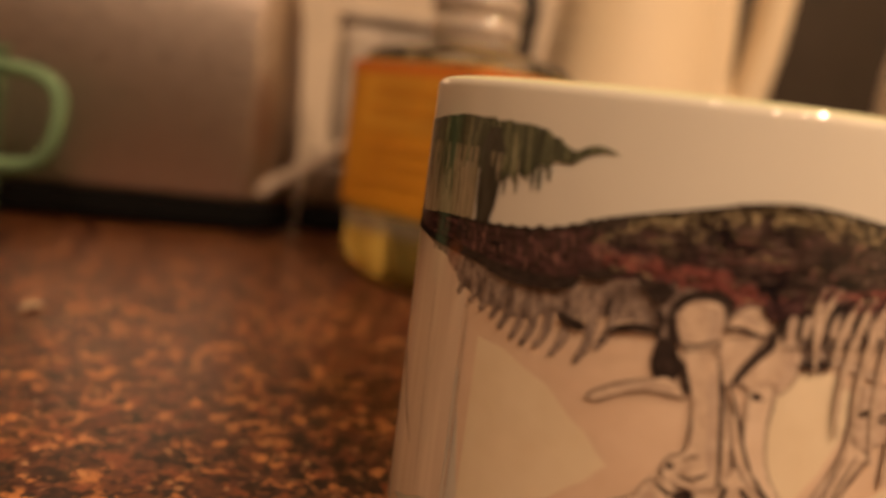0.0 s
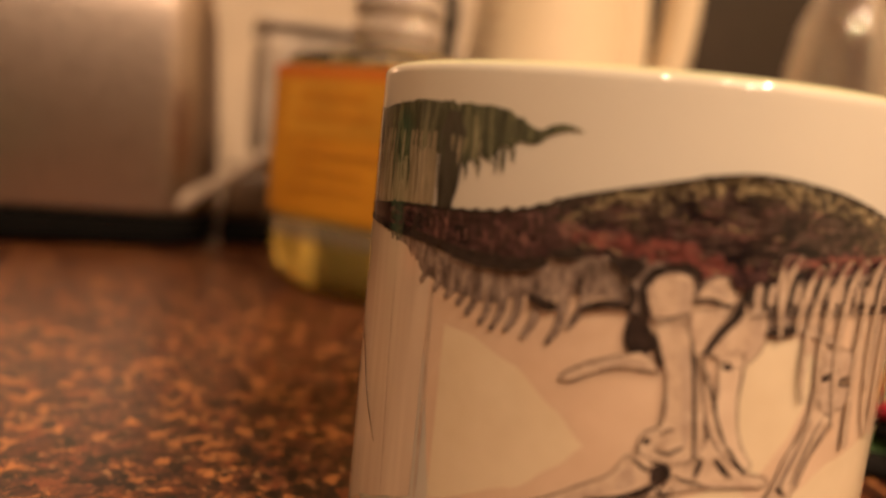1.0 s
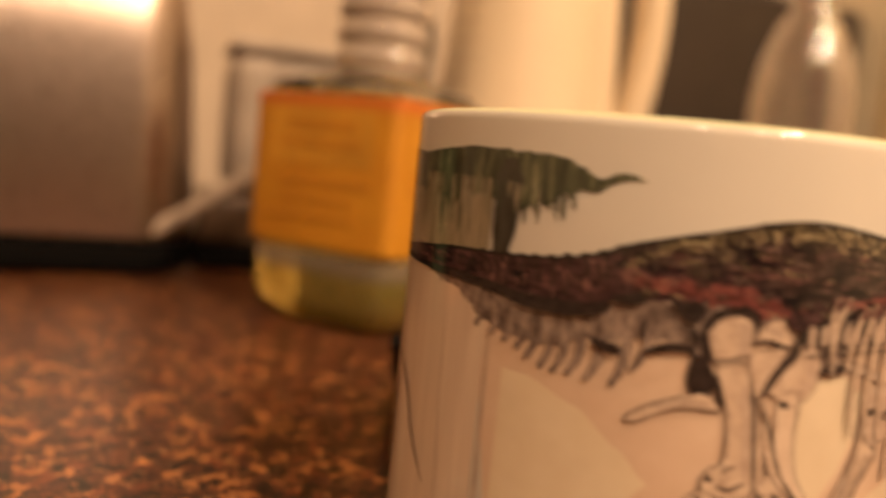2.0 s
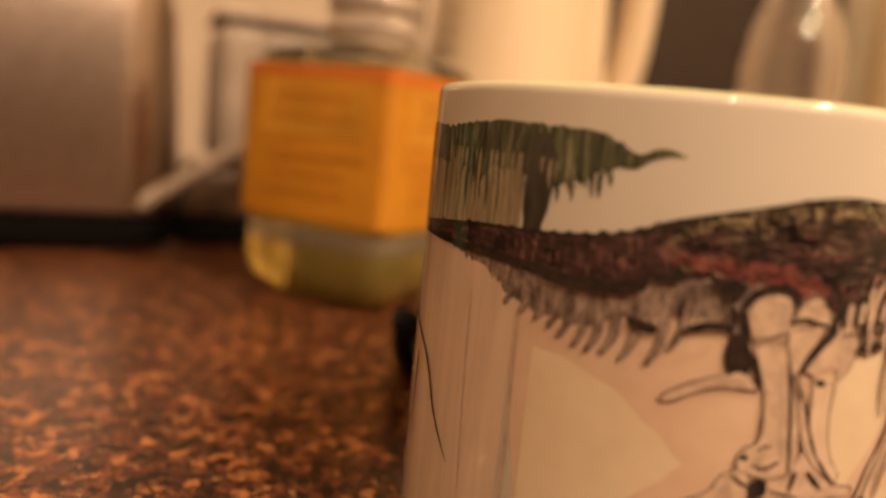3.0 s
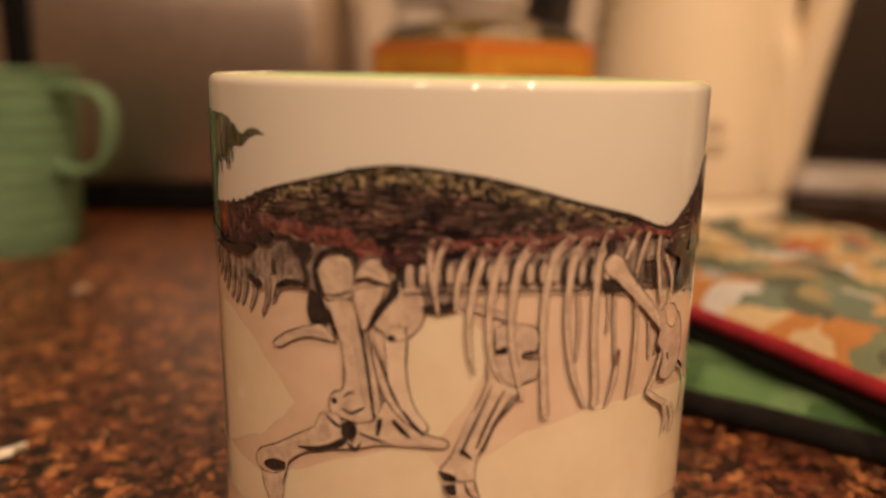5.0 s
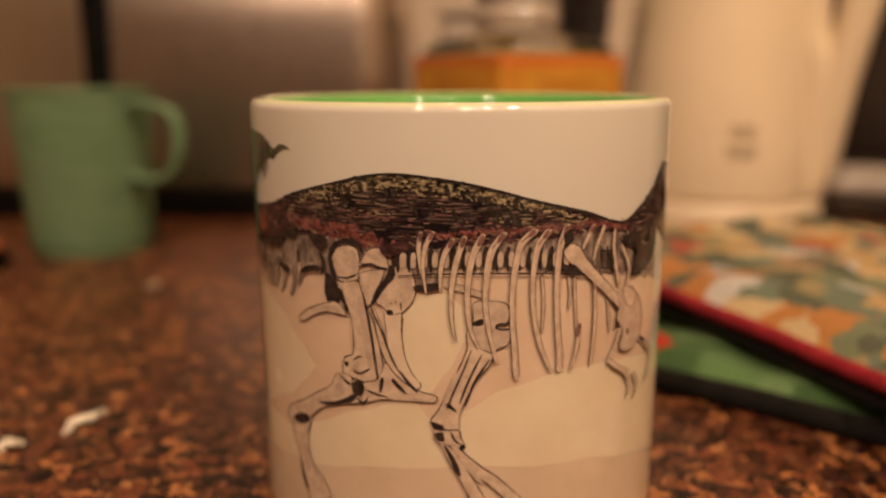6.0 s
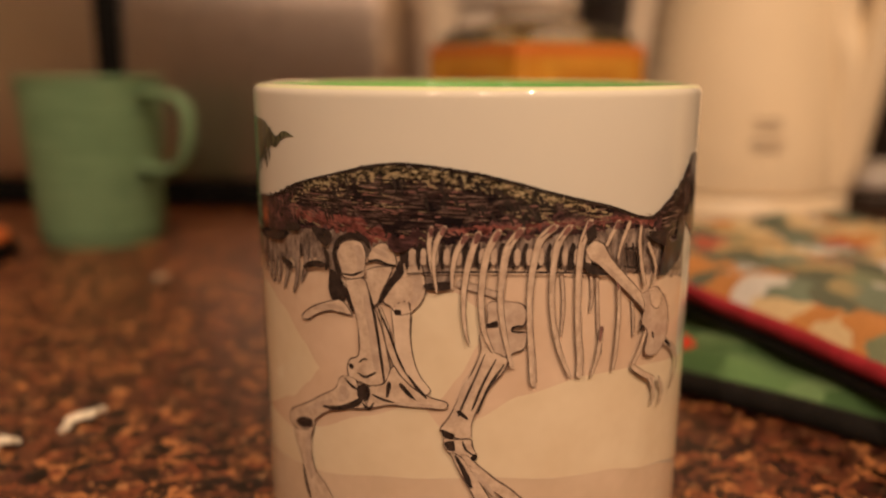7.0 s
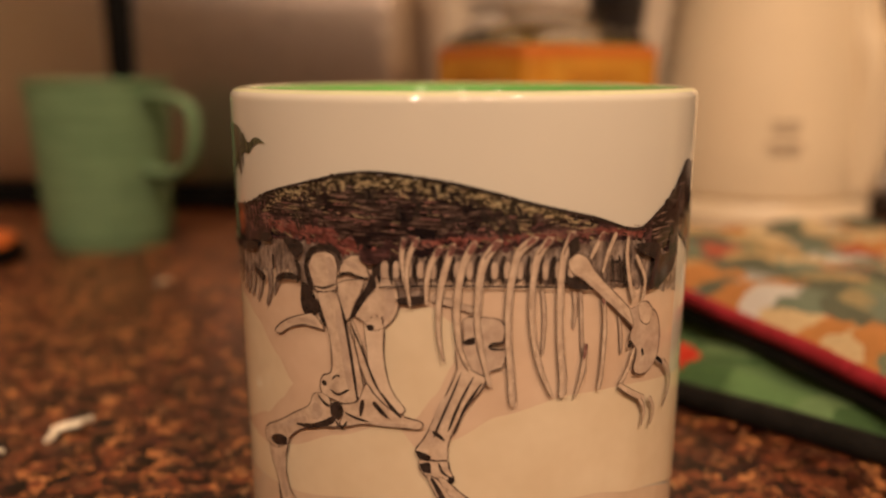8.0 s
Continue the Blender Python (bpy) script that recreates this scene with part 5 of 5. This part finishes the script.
# ---- pot holders ----
def quilt(name, label, origin, along, across, thick, top, binding, lift_edge=0.0, edge=0.013, lining=None, tall=0.0, curl=0.0, slope=0.0):
    """A padded square of cloth from a corner, with stitched puffs and a rounded binding on its four sides."""
    base = base_at(name, origin[0], origin[1], origin[2])
    tagged(base, label, "pot holder")
    u, v = Vector((*along, 0)), Vector((*across, 0))
    n = 44

    def rise(a, b):
        return lift_edge * (0.5 + 0.5 * math.sin(3.1 * a + 0.6)) * (1 - b) + curl * max(0, 1 - 4.5 * (a + b)) ** 1.5 - slope * a

    def up(a, b):
        rim = min(a, 1 - a, b, 1 - b)
        puff = abs(math.sin(a * 5 * math.pi)) * abs(math.sin(b * 5 * math.pi))
        lift = rise(a, b)
        return min(1, rim * 14) * (thick * 0.72 + 0.0022 * puff) + 0.002 * noise.noise((a * 4, b * 4, thick * 50)) + lift

    bm = bmesh.new()
    for side in (1, -1):
        grid = []
        for i in range(n + 1):
            row = []
            for j in range(n + 1):
                a, b = i / n, j / n
                h = up(a, b)
                lift = rise(a, b)
                z = thick * 0.5 + (h if side > 0 else -min(thick * 0.42, (h - lift) * 0.5) + lift)
                row.append(bm.verts.new(u * a + v * b + Vector((0, 0, z))))
            grid.append(row)
        for i in range(n):
            for j in range(n):
                bm.faces.new((grid[i][j], grid[i + 1][j], grid[i + 1][j + 1], grid[i][j + 1]))
    bmesh.ops.remove_doubles(bm, verts=bm.verts, dist=1e-5)
    part("pad", bm, top, base)
    corner = [(0, 0), (1, 0), (1, 1), (0, 1)]
    for (a0, b0), (a1, b1) in zip(corner, corner[1:] + corner[:1]):
        pts = []
        for k in range(9):
            a, b = a0 + (a1 - a0) * k / 8, b0 + (b1 - b0) * k / 8
            lift = rise(a, b)
            q = u * a + v * b
            pts.append((q.x, q.y, thick * 0.5 + lift + 0.0006 * noise.noise((a * 9, b * 9, 1))))
        part("binding", tube(pts, edge, tall or min(thick, edge), 12, 4), binding, base)
        if lining:
            part("lining_edge", tube([(x + 0.001, y, z - 0.0050) for x, y, z in pts], edge * 0.8, 0.0040, 10, 4), lining, base, "black cotton backing edge")
    return base


BLACK_CLOTH = cloth("black_cotton", [(0.0, (0.004, 0.0035, 0.0035)), (0.5, (0.007, 0.006, 0.006))], 300)
RED_CLOTH = cloth("dark_red_cotton", [(0.0, (0.26, 0.012, 0.022)), (0.5, (0.32, 0.016, 0.03))], 300)
GREEN_CLOTH = cloth("green_printed_cotton", [(0.0, (0.075, 0.155, 0.058)), (0.35, (0.11, 0.21, 0.08)), (0.7, (0.145, 0.245, 0.105)), (0.9, (0.07, 0.15, 0.055))], 60, 1400, 0.02)
FLOWER_CLOTH = cloth("flowered_cotton", [(0.0, (0.10, 0.115, 0.08)), (0.16, (0.46, 0.32, 0.15)), (0.32, (0.44, 0.20, 0.06)), (0.44, (0.15, 0.19, 0.14)), (0.56, (0.54, 0.42, 0.24)), (0.72, (0.36, 0.09, 0.05)), (0.77, (0.30, 0.25, 0.13)), (0.86, (0.17, 0.20, 0.12)), (0.96, (0.55, 0.54, 0.52))], 82, 1400, 0.020)
green_pad = quilt("pot_holder", "green printed cotton pot holder with black binding", (-0.0115, 0.0930, 0.0005), (0.145, -0.101), (0.044, 0.0726), 0.0058, GREEN_CLOTH, BLACK_CLOTH, 0.0, 0.0066, None, 0.0066, 0.020)
motif = spin([(0, 0.0006), (0.0035, 0.0010), (0.0062, 0.0006), (0.0070, 0), (0, -0.0004)], 18)
for v in motif.verts:
    v.co *= 1.1
    v.co.x *= 1.3
    v.co += Vector((0.0008 * noise.noise(v.co * 300), 0.0012 * noise.noise(v.co * 260), 0))
part("flower_motif", motif, cloth("bright_red_cotton", [(0.0, (0.50, 0.03, 0.012)), (0.5, (0.60, 0.06, 0.02))], 200), green_pad, "bright red printed flower").matrix_local = pose(0.0650, -0.0330, 0.0090, 14, 0, -34)
quilt("pot_holder", "flowered cotton pot holder with dark red binding on the green one", (0.0336, 0.1390, 0.0183), (0.0821, -0.1545), (0.1190, 0.0632), 0.0075, FLOWER_CLOTH, RED_CLOTH, 0.0, 0.0047, BLACK_CLOTH, 0.0, 0.0, 0.0058)


# ---- crumbs ----
def crumb(name, label, x, y, long, wide, turn, seed):
    bm = tube([(-long / 2, 0, 0.0012), (-long * 0.2, wide * 0.5, 0.0022), (long * 0.15, -wide * 0.2, 0.0026), (long / 2, wide * 0.3, 0.0014)], wide, wide * 0.6, 8, 5)
    for v in bm.verts:
        k = 1 - 0.75 * abs(v.co.x / (long / 2)) ** 2
        v.co.y *= max(0.25, k)
        v.co += Vector((0, 0.25 * wide * noise.noise(v.co * 400 + Vector((seed, 0, 0))), 0.15 * wide * noise.noise(v.co * 500 + Vector((0, seed, 0)))))
    low = min(v.co.z for v in bm.verts)
    bmesh.ops.translate(bm, vec=(0, 0, -low + 0.0001), verts=bm.verts)
    ob = part(name, bm, PEEL)
    ob.matrix_world = pose(x, y, 0, 0, 0, turn)
    tagged(ob, label, "crumb", "crumbs on the worktop")
    return ob


PEEL = plain("dry_white_peel", (0.72, 0.66, 0.54), 0.7, 0, 500, 0.2)
crumb("peel", "curled dry white peel lying on the granite", -0.0992, 0.0112, 0.0125, 0.0032, 68, 1)
crumb("crumb", "small pale crumb on the granite", -0.139, 0.144, 0.0045, 0.0035, 20, 2).data.materials[0] = plain("dull_crumb", (0.40, 0.30, 0.20), 0.8)
crumb("crumb", "small white crumb on the granite", -0.111, -0.003, 0.005, 0.003, 40, 3)
crumb("crumb", "tiny pale crumb on the granite", -0.163, 0.062, 0.003, 0.002, 10, 4)
